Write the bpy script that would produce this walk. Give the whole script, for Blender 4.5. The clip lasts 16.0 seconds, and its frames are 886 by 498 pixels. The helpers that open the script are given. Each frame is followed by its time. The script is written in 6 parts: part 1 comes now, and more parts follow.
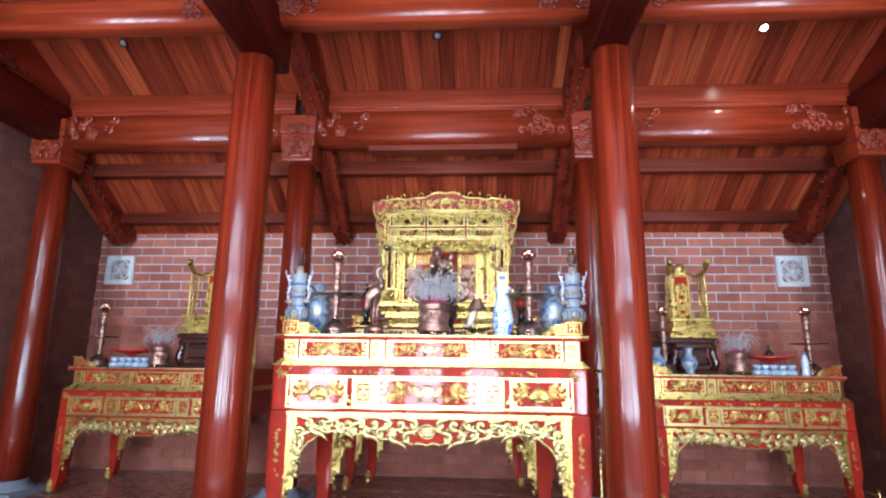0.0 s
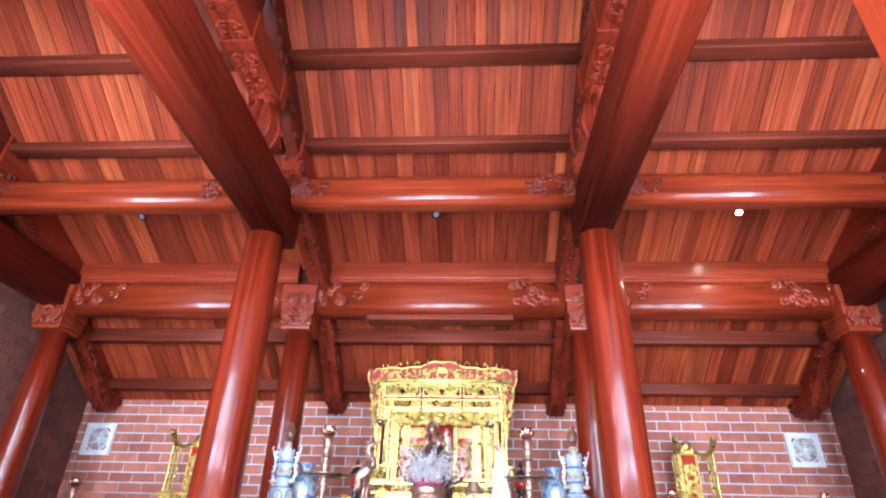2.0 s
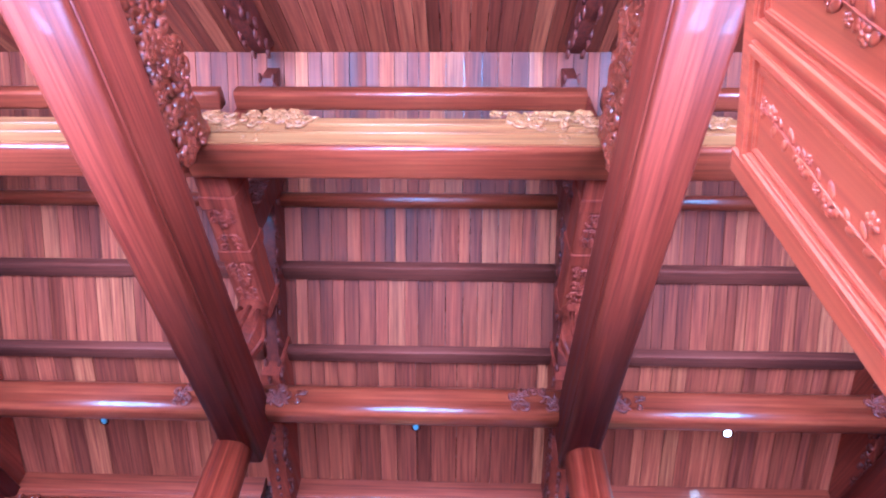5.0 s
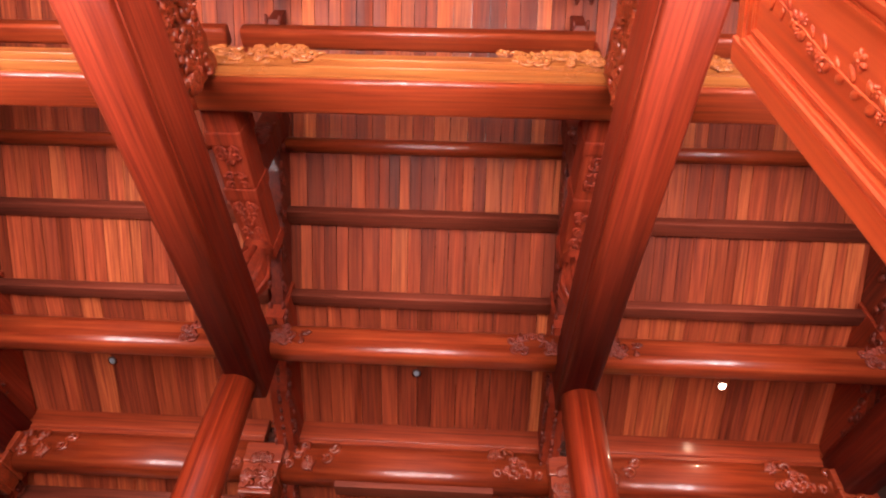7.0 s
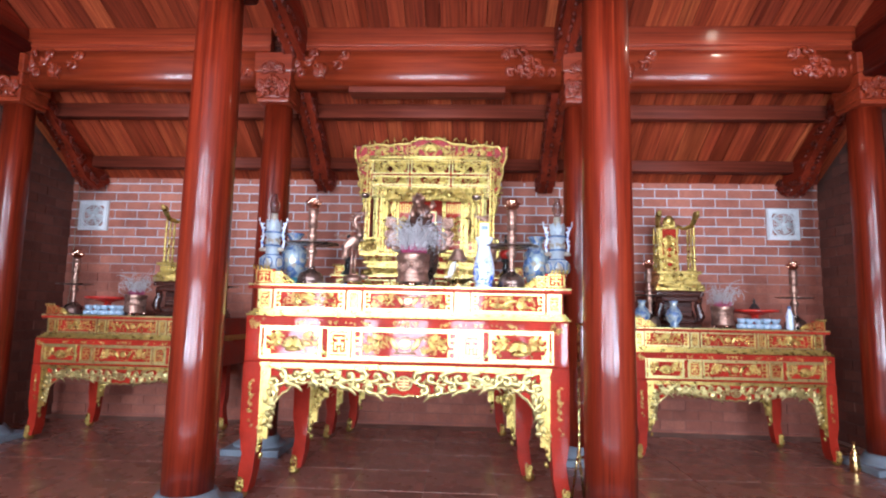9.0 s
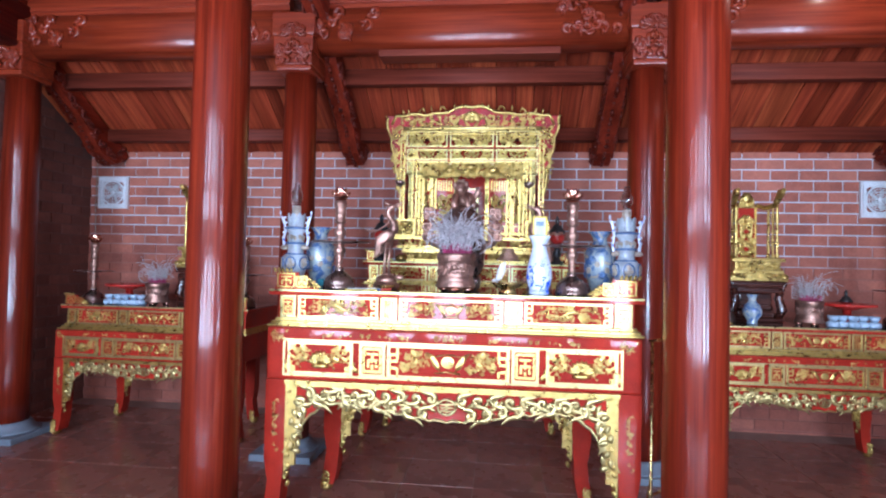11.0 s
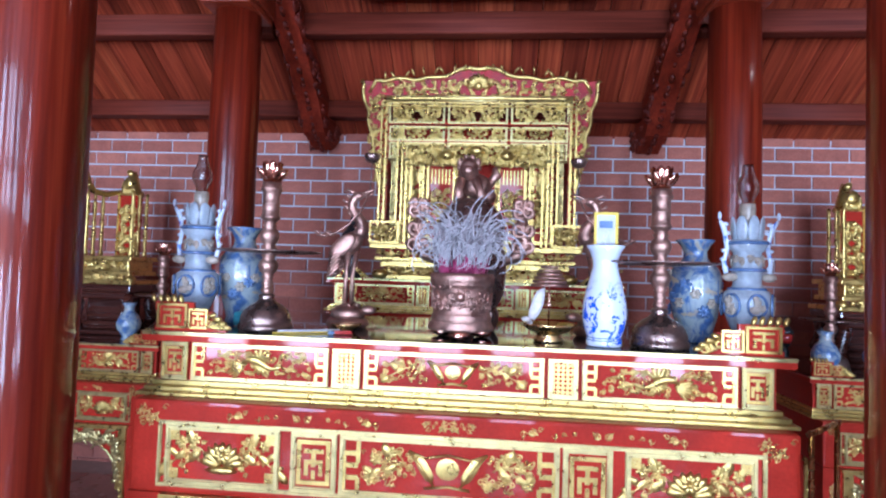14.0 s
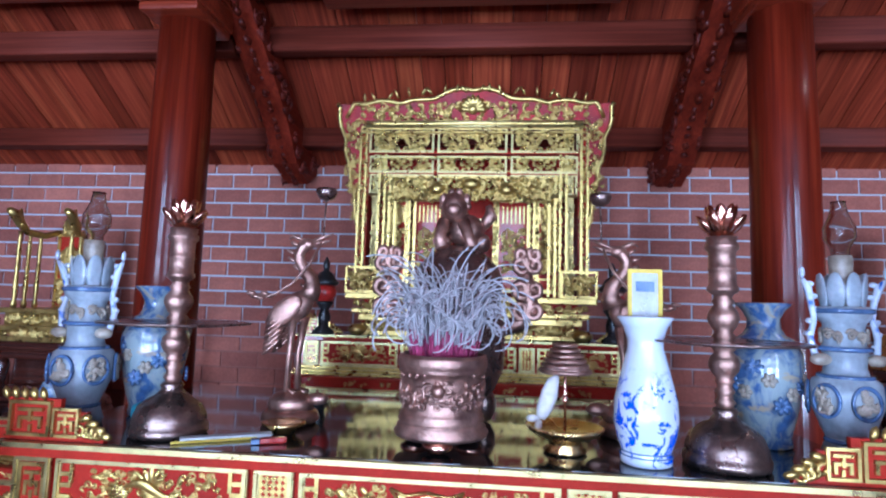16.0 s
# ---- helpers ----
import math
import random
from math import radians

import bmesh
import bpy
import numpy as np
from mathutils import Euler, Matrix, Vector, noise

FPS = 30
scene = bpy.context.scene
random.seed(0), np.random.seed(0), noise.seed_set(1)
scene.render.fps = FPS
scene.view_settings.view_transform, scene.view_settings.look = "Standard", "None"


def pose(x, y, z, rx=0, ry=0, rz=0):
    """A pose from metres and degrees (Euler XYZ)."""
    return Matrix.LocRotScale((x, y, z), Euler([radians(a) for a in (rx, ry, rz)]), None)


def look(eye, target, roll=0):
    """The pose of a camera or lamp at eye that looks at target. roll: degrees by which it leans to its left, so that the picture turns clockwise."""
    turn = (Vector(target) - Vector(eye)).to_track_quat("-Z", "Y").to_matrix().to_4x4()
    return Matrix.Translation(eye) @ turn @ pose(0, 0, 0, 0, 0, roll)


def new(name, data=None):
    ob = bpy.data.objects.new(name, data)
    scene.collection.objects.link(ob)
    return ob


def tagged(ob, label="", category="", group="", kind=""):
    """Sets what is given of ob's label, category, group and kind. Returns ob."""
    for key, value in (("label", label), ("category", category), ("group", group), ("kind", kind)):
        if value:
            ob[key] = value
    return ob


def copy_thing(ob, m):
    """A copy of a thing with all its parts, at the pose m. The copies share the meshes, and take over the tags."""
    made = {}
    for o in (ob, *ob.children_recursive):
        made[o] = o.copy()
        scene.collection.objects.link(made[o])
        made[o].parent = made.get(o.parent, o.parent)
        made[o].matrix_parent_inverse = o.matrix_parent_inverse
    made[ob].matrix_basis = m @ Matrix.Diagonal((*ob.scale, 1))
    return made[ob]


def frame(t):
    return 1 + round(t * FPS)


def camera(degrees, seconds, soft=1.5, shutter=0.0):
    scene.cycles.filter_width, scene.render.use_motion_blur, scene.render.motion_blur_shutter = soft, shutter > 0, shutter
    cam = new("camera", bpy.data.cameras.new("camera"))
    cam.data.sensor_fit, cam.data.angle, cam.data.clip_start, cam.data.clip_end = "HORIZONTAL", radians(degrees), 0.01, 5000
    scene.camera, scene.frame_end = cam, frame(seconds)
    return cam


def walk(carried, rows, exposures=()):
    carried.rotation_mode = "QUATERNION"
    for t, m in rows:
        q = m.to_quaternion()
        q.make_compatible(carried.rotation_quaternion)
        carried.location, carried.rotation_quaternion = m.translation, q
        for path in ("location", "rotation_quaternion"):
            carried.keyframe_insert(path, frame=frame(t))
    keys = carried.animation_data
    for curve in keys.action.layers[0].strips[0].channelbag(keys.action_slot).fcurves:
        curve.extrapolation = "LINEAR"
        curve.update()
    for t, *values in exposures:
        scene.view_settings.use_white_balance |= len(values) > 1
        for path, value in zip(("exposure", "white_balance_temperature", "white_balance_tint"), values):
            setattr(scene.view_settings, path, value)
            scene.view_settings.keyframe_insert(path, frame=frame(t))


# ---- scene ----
cam = camera(77.5, 16.0, 2.2)
PATH = [
    (0, (0.326, -0.094, 1.181), (0.204, 1.86, 1.591), 0.7),
    (0.5, (0.35, -0.108, 1.203), (0.227, 1.811, 1.752), 1.1),
    (1, (0.358, -0.117, 1.224), (0.231, 1.747, 1.937), 1.4),
    (1.5, (0.345, -0.144, 1.249), (0.227, 1.679, 2.063), 1.3),
    (2, (0.337, -0.164, 1.258), (0.225, 1.594, 2.206), 1.5),
    (2.5, (0.344, -0.199, 1.294), (0.238, 1.473, 2.387), 1.9),
    (3, (0.335, -0.248, 1.333), (0.246, 1.368, 2.507), 2.0),
    (3.5, (0.332, -0.243, 1.326), (0.266, 1.278, 2.623), 1.9),
    (4, (0.33, -0.237, 1.317), (0.276, 1.21, 2.696), 1.7),
    (4.5, (0.34, -0.233, 1.302), (0.286, 1.124, 2.77), 2.1),
    (4.7, (0.344, -0.223, 1.294), (0.29, 1.08, 2.811), 2.3),
    (6.8, (0.36, -0.089, 1.102), (0.284, 1.204, 2.626), 4.1),
    (7, (0.361, -0.073, 1.102), (0.293, 1.298, 2.556), 4.0),
    (7.5, (0.373, -0.063, 1.123), (0.303, 1.509, 2.358), 3.2),
    (8, (0.378, -0.024, 1.089), (0.301, 1.717, 2.068), 3.1),
    (8.3, (0.371, -0.014, 1.086), (0.289, 1.83, 1.857), 1.8),
    (8.5, (0.371, 0.0, 1.106), (0.291, 1.899, 1.729), 1.8),
    (9, (0.403, 0.066, 1.204), (0.31, 2.051, 1.435), 1.2),
    (9.2, (0.404, 0.087, 1.242), (0.322, 2.08, 1.385), 1.3),
    (11.3, (0.269, 0.73, 1.583), (0.043, 2.718, 1.589), 1.4),
    (11.5, (0.26, 0.831, 1.592), (0.039, 2.819, 1.566), 1.7),
    (12, (0.223, 0.961, 1.601), (0.009, 2.949, 1.596), 1.7),
    (12.5, (0.117, 1.17, 1.615), (-0.04, 3.162, 1.673), 2.0),
    (13, (0.106, 1.41, 1.618), (-0.053, 3.403, 1.681), 2.0),
    (13.5, (0.138, 1.682, 1.626), (-0.043, 3.672, 1.708), 2.2),
    (14, (0.118, 1.917, 1.615), (-0.058, 3.907, 1.7), 1.9),
    (14.5, (0.084, 2.118, 1.663), (-0.059, 4.108, 1.789), 1.9),
    (15, (0.128, 2.306, 1.689), (-0.042, 4.293, 1.838), 2.1),
    (15.5, (0.157, 2.433, 1.693), (-0.035, 4.418, 1.846), 1.8),
    (16, (0.145, 2.473, 1.74), (-0.045, 4.454, 1.942), 1.7),
]
LIGHTING = [(0, -0.02, 6100, 16), (1.5, 0.52, 6300, 20), (2.5, 0.75, 5500, 13), (3, 0.9, 4600, 5), (3.5, 0.95, 3800, 0), (4.5, 0.95, 2850, -7), (5.6, 0.7, 5300, 16), (6.8, 0.2, 8800, 38), (7.5, 0.32, 8200, 40), (8.5, 0.25, 6800, 24), (9, 0.08, 6300, 19), (12.5, -0.2, 5500, 22), (14.5, -0.38, 5200, 23), (16, -0.48, 5000, 21)]
walk(cam, [(t, look(eye, target, roll)) for t, eye, target, roll in PATH], LIGHTING)

# ---- world, daylight through the open doors, ceiling spots ----
world = bpy.data.worlds.new("sky")
scene.world = world
world.use_nodes = True
WT = world.node_tree
SKY = WT.nodes.new("ShaderNodeTexSky")
SKY.sky_type = "NISHITA"
SKY.sun_disc = False
SKY.sun_elevation, SKY.sun_rotation = radians(66), radians(180)
WT.links.new(SKY.outputs[0], WT.nodes["Background"].inputs[0])
WT.nodes["Background"].inputs[1].default_value = 0.15


def area(name, at, target, w, h, watts, col):
    li = bpy.data.lights.new(name, "AREA")
    li.shape, li.size, li.size_y, li.energy, li.color = "RECTANGLE", w, h, watts, col
    ob = new(name, li)
    ob.matrix_basis = look(at, target)
    return ob


DAY = (0.71, 0.87, 1.0)
# tall doorways with transom lights in the front wall: (from, to)
DOORS = ((-3.35, -2.75), (-2.35, -1.75), (-1.26, -0.9), (-0.72, -0.18), (0.16, 0.66), (0.94, 1.26), (1.75, 2.35), (2.75, 3.35))
for d0, d1 in DOORS:
    for y, z, rise, w in ((-1.6, 1.05, 6.0, 320), (-1.32, 2.85, 3.1, 170)):
        area("daylight_door", ((d0 + d1) / 2, y, z), ((d0 + d1) / 2, y + 4, z + rise), d1 - d0, 1.95, w * (d1 - d0) * (1.35 if abs(d0 + d1) > 3 else 1.0), DAY)


def spot(at, watts, col=(1.0, 0.86, 0.66)):
    li = bpy.data.lights.new("ceiling_spot_light", "SPOT")
    li.energy, li.color, li.spot_size, li.spot_blend, li.shadow_soft_size = watts, col, radians(150), 0.8, 0.04
    ob = new("ceiling_spot_light", li)
    ob.matrix_basis = look(at, (at[0], at[1] - 0.3, 0))
    return ob


# ---- helpers of the scene ----
def box(bm, x0, x1, y0, y1, z0, z1, bevel=0.0, m=None):
    """A box between two corners, its edges bevelled."""
    vs = bmesh.ops.create_cube(bm, size=1)["verts"]
    bmesh.ops.scale(bm, verts=vs, vec=(x1 - x0, y1 - y0, z1 - z0))
    bmesh.ops.translate(bm, verts=vs, vec=((x0 + x1) / 2, (y0 + y1) / 2, (z0 + z1) / 2))
    if bevel > 0:
        es = list({e for v in vs for e in v.link_edges})
        b = bmesh.ops.bevel(bm, geom=es, offset=bevel, segments=2, profile=0.6, affect="EDGES")
        vs = list({v for f in b["faces"] for v in f.verts} | {v for v in vs if v.is_valid})
    if m is not None:
        bmesh.ops.transform(bm, matrix=m, verts=vs)
    return vs


def bar(bm, x0, x1, y0, y1, z0, z1, m=None):
    """A plain bar, cheap."""
    ps = [Vector((x, y, z)) for z in (z0, z1) for y in (y0, y1) for x in (x0, x1)]
    vs = [bm.verts.new(m @ p if m else p) for p in ps]
    for f in ((0, 2, 3, 1), (4, 5, 7, 6), (0, 1, 5, 4), (2, 6, 7, 3), (0, 4, 6, 2), (1, 3, 7, 5)):
        bm.faces.new([vs[i] for i in f])
    return vs


def lathe(bm, profile, n=24, at=(0, 0, 0), m=None):
    """A turned body from (radius, height) pairs."""
    rings = []
    for r, z in profile:
        ring = []
        for i in range(n):
            a = 2 * math.pi * i / n
            p = Vector((at[0] + r * math.cos(a), at[1] + r * math.sin(a), at[2] + z))
            ring.append(bm.verts.new(m @ p if m else p))
        rings.append(ring)
    for a, b in zip(rings, rings[1:]):
        for i in range(n):
            bm.faces.new((a[i], a[(i + 1) % n], b[(i + 1) % n], b[i])).smooth = True
    bm.faces.new(rings[0][::-1])
    bm.faces.new(rings[-1])


def tube(bm, pts, radius, n=6, flat=1.0):
    """A round bar along a line of points; radius is a number or one for each point."""
    pts = [Vector(p) for p in pts]
    rs = radius if isinstance(radius, (list, tuple)) else [radius] * len(pts)
    rings = []
    side = None
    for i, p in enumerate(pts):
        t = (pts[min(i + 1, len(pts) - 1)] - pts[max(i - 1, 0)]).normalized()
        if side is None:
            side = t.cross(Vector((0, 1, 0)) if abs(t.y) < 0.9 else Vector((1, 0, 0))).normalized()
        side = (side - t * side.dot(t)).normalized()
        up = t.cross(side)
        rings.append([bm.verts.new(p + rs[i] * (math.cos(2 * math.pi * k / n) * side + flat * math.sin(2 * math.pi * k / n) * up)) for k in range(n)])
    for a, b in zip(rings, rings[1:]):
        for k in range(n):
            bm.faces.new((a[k], a[(k + 1) % n], b[(k + 1) % n], b[k])).smooth = True
    bm.faces.new(rings[0][::-1])
    bm.faces.new(rings[-1])


def blob(bm, c, ax, m=None, n=8, k=5):
    """A small rounded lump with three half-axes."""
    rows = []
    for j in range(1, k):
        th = math.pi * j / k
        row = []
        for i in range(n):
            a = 2 * math.pi * i / n
            p = Vector((c[0] + ax[0] * math.sin(th) * math.cos(a), c[1] + ax[1] * math.sin(th) * math.sin(a), c[2] + ax[2] * math.cos(th)))
            row.append(bm.verts.new(m @ p if m else p))
        rows.append(row)
    tp, bt = (Vector((c[0], c[1], c[2] + s * ax[2])) for s in (1, -1))
    tp, bt = (bm.verts.new(m @ p if m else p) for p in (tp, bt))
    for i in range(n):
        bm.faces.new((tp, rows[0][i], rows[0][(i + 1) % n])).smooth = True
        bm.faces.new((bt, rows[-1][(i + 1) % n], rows[-1][i])).smooth = True
    for a, b in zip(rows, rows[1:]):
        for i in range(n):
            bm.faces.new((a[i], b[i], b[(i + 1) % n], a[(i + 1) % n])).smooth = True


def curl(bm, m, u, v, r, a0, turns, w, hand_sign=1, tail=0.0):
    """A carved scroll lying on the plane u-v of m, standing out along its -y."""
    pts, rs = [], []
    steps = max(8, int(10 * turns))
    for i in range(steps + 1):
        s = i / steps
        a = a0 + hand_sign * 2 * math.pi * turns * s
        q = r * (1 - 0.82 * s)
        pts.append(m @ Vector((u + q * math.cos(a), -w * 0.35, v + q * math.sin(a))))
        rs.append(w * (0.55 + 0.45 * math.sin(math.pi * min(1, s * 1.1))))
    tube(bm, pts, rs, 5)


def leaf(bm, m, u, v, ln, wd, a, d):
    """A carved leaf on the plane of m."""
    q = m @ Matrix.Translation((u, -d * 0.3, v)) @ Matrix.Rotation(-a, 4, "Y")
    blob(bm, (ln * 0.5, 0, 0), (ln * 0.5, d, wd * 0.5), q, 6, 4)


def relief(bm, m, w, h, seed, size=0.03, thick=0.006, fill=1.0, mirror=True, lower=None):
    """Carved scrolls, leaves and buds over a w x h field about m's origin, the same on both sides of its middle.
    lower: a function of u that gives the field's lower edge."""
    rng = random.Random(seed)
    half = w / 2
    n = max(2, int(fill * (half if mirror else w) * h / (size * size * 2.6)))
    for i in range(n):
        u = rng.uniform(0.02 * w, half - size * 0.6) if mirror else rng.uniform(-half + size * 0.6, half - size * 0.6)
        lo = -h / 2 if lower is None else lower(abs(u))
        v = rng.uniform(lo + size * 0.5, h / 2 - size * 0.5)
        r = size * rng.uniform(0.55, 1.05)
        a0, tn, sg = rng.uniform(0, 6.28), rng.uniform(0.8, 1.35), rng.choice((-1, 1))
        ls = [(rng.uniform(0, 6.28), rng.uniform(0.8, 1.6)) for k in range(2)]
        for s in ((1, -1) if mirror else (1,)):
            curl(bm, m, s * u, v, r, a0 if s > 0 else math.pi - a0, tn, thick * 1.1, sg * s)
            for a, k in ls:
                leaf(bm, m, s * u, v, r * k, r * 0.55, a if s > 0 else math.pi - a, thick * 1.3)


def rosette(bm, m, u, v, r, d, n=6):
    """A carved blossom."""
    for i in range(n):
        leaf(bm, m, u, v, r, r * 0.62, 2 * math.pi * i / n + 0.3, d)
    blob(bm, (u, -d, v), (r * 0.26, d * 0.8, r * 0.26), m, 6, 4)


def branch(bm, m, u, v, s, ln, h, seed, d):
    """A wavy flowering stem that runs from (u, v) along s."""
    rng = random.Random(seed)
    n = max(6, int(ln / 0.012))
    pts = [(u + s * ln * i / n, v + 0.2 * h * math.sin(4.2 * i / n + 0.4)) for i in range(n + 1)]
    tube(bm, [m @ Vector((a, -d * 0.5, b)) for a, b in pts], d * 0.75, 5)
    for i in range(1, n, 2):
        a, b = pts[i]
        up = 1 if (i // 2) % 2 else -1
        ang = up * rng.uniform(0.5, 1.2)
        l = h * rng.uniform(0.34, 0.52)
        leaf(bm, m, a, b, l, l * 0.5, ang if s > 0 else math.pi - ang, d)
        if rng.random() < 0.55:
            rosette(bm, m, a + s * l * 0.5 * math.cos(ang), b - l * 0.75 * math.sin(ang), h * 0.17, d, 6)
    rosette(bm, m, pts[-1][0], pts[-1][1], h * 0.17, d, 6)


def open_scroll(bm, m, w, h, d):
    """An opened scroll with flaring ends round a half-sunk disc."""
    blob(bm, (0, 0, 0.02 * h), (w * 0.2, d * 0.7, h * 0.3), m, 14, 8)
    for s in (-1, 1):
        leaf(bm, m, s * w * 0.16, -h * 0.4, h * 0.95, h * 0.3, radians(58 if s > 0 else 122), d * 0.6)
        tube(bm, [m @ Vector((s * w * 0.16, -d, -h * 0.4)), m @ Vector((s * w * 0.52, -d, h * 0.4))], d * 0.7, 5)
        tube(bm, [m @ Vector((s * w * 0.52, -d, h * 0.4)), m @ Vector((s * w * 0.3, -d, h * 0.26)), m @ Vector((0, -d * 1.6, h * 0.36))], d * 0.7, 5)
    tube(bm, [m @ Vector((-w * 0.3, -d, -h * 0.42)), m @ Vector((0, -d, -h * 0.36)), m @ Vector((w * 0.3, -d, -h * 0.42))], d * 0.9, 5)


def phoenix(bm, m, w, h, s, d):
    """A flying bird among clouds, its head towards s."""
    def fan(u, v, ln, wd, deg):
        a = radians(deg)
        leaf(bm, m, s * u, v, ln, wd, a if s > 0 else math.pi - a, d)
    pts = [(s * w * (-0.22 + 0.5 * i / 10), h * (0.16 * math.sin(i * 0.62))) for i in range(11)]
    tube(bm, [m @ Vector((a, -d, b)) for a, b in pts], [h * q for q in (0.03, 0.07, 0.11, 0.14, 0.14, 0.12, 0.1, 0.08, 0.07, 0.08, 0.02)], 6, 0.4)
    for i in range(6):
        fan(0.0, 0.05 * h, h * 0.62, h * 0.17, 40 + 24 * i)
        fan(-w * 0.16, -0.04 * h, w * (0.24 + 0.04 * (i % 2)), h * 0.16, 168 + 12 * i)
        fan(0.03 * w, -0.03 * h, h * 0.45, h * 0.15, -30 - 26 * i)
    for u, v in ((0.42, 0.14), (0.36, -0.2), (-0.42, 0.24), (-0.3, 0.3), (-0.42, -0.3), (0.28, 0.32), (0.22, -0.32)):
        curl(bm, m, u * w * s, v * h, h * 0.11, 0, 1.1, d, 1)
        leaf(bm, m, u * w * s, v * h, h * 0.34, h * 0.13, 0 if u * s > 0 else math.pi, d)


def swirl(bm, m, u, v, r, turn, tail, ang, w):
    """A cloud scroll: a spiral that runs out into a tapering tail towards ang."""
    last = ang - turn * math.pi / 2
    pts, rs = [], []
    for i in range(13):
        f = i / 12
        a = last - turn * 2 * math.pi * 1.1 * (1 - f)
        q = r * (0.12 + 0.88 * f)
        pts.append((u + q * math.cos(a), v + q * math.sin(a)))
        rs.append(w * (0.55 + 0.45 * f))
    e = pts[-1]
    for i in range(1, 7):
        f = i / 6
        b = ang - turn * 0.5 * f
        pts.append((e[0] + tail * f * math.cos(b), e[1] + tail * f * math.sin(b)))
        rs.append(w * (1.0 - 0.75 * f))
    tube(bm, [m @ Vector((a, -w * 0.3, b)) for a, b in pts], [1.35 * q for q in rs], 6, 0.5)
    blob(bm, (u, -w * 0.3, v), (r * 0.3, w * 0.9, r * 0.3), m, 6, 4)


def rim(bm, m, w, h, t, d):
    """A raised moulding round a w x h field, in two steps."""
    for o, tt, d0, dd in ((0.0, t, 0.0, d * 0.6), (t * 0.2, t * 0.5, d * 0.4, d)):
        a, b = w / 2 - o, h / 2 - o
        for x0, x1, z0, z1 in ((-a, a, b - tt, b), (-a, a, -b, -b + tt), (-a, -a + tt, -b + tt, b - tt), (a - tt, a, -b + tt, b - tt)):
            bar(bm, x0, x1, -dd, -d0, z0, z1, m)


def fret(bm, m, w, h, t, d):
    """A key pattern of square bars in a w x h field."""
    for i, (a, b, c, e) in enumerate(((-w / 2, w / 2, h / 2 - t, h / 2), (-w / 2, w / 2, -h / 2, -h / 2 + t), (-w / 2, -w / 2 + t, -h / 2 + t, h / 2 - t), (w / 2 - t, w / 2, -h / 2 + t, h / 2 - t),
                       (-t / 2, t / 2, -h * 0.1, h * 0.28), (-w * 0.3, w * 0.3, h * 0.2, h * 0.2 + t), (-w * 0.28, -w * 0.28 + t, -h * 0.3, h * 0.05), (w * 0.28 - t, w * 0.28, -h * 0.3, h * 0.05), (-w * 0.28, w * 0.28, -t / 2, t / 2), (-t / 2, t / 2, -h * 0.38, -h * 0.18))):
        bar(bm, a, b, -d * (1 - 0.05 * i), 0.0005 * i, c, e, m)


def mesh_of(name, bm, mat):
    bm.normal_update()
    me = bpy.data.meshes.new(name)
    bm.to_mesh(me)
    bm.free()
    for q in (mat if isinstance(mat, (list, tuple)) else [mat]):
        me.materials.append(q)
    return me


def part(name, bm, mat, parent=None, label=""):
    ob = new(name, mesh_of(name, bm, mat))
    if parent is not None:
        ob.parent = parent
    return tagged(ob, label) if label else ob


def structure(name, bm, mat, label="", category="wall"):
    return tagged(new(name, mesh_of(name, bm, mat)), label, category, kind="structure")


def thing(name, label, category, group="", at=(0, 0, 0), rz=0.0):
    ob = new(name)
    ob.empty_display_size = 0.05
    ob.matrix_basis = pose(*at, 0, 0, rz)
    return tagged(ob, label, category, group)


# ---- materials ----
def mat(name, rough=0.5, metal=0.0, coat=0.0):
    q = bpy.data.materials.new(name)
    q.use_nodes = True
    t = q.node_tree
    b = t.nodes["Principled BSDF"]
    b.inputs["Roughness"].default_value = rough
    b.inputs["Metallic"].default_value = metal
    b.inputs["Coat Weight"].default_value = coat
    b.inputs["Coat Roughness"].default_value = 0.06
    return q, t, b


def ramp(t, fac, stops):
    r = t.nodes.new("ShaderNodeValToRGB")
    t.links.new(fac, r.inputs[0])
    while len(r.color_ramp.elements) < len(stops):
        r.color_ramp.elements.new(0.5)
    for e, (p, c) in zip(r.color_ramp.elements, stops):
        e.position, e.color = p, (*c, 1)
    return r.outputs[0]


def noise_of(t, scale, detail=4.0, stretch=(1, 1, 1), shift=None, rough=0.55, distort=0.0):
    co = t.nodes.new("ShaderNodeTexCoord").outputs["Object"]
    mp = t.nodes.new("ShaderNodeMapping")
    mp.inputs["Scale"].default_value = stretch
    t.links.new(co, mp.inputs[0])
    if shift is not None:
        t.links.new(shift, mp.inputs["Location"])
    nz = t.nodes.new("ShaderNodeTexNoise")
    nz.inputs["Scale"].default_value, nz.inputs["Detail"].default_value = scale, detail
    nz.inputs["Roughness"].default_value, nz.inputs["Distortion"].default_value = rough, distort
    t.links.new(mp.outputs[0], nz.inputs[0])
    return nz.outputs[0]


def mix(t, a, b, fac, kind="MIX"):
    x = t.nodes.new("ShaderNodeMix")
    x.data_type, x.blend_type = "RGBA", kind
    for i, q in ((6, a), (7, b)):
        if isinstance(q, tuple):
            x.inputs[i].default_value = (*q, 1)
        else:
            t.links.new(q, x.inputs[i])
    if isinstance(fac, float):
        x.inputs[0].default_value = fac
    else:
        t.links.new(fac, x.inputs[0])
    return x.outputs[2]


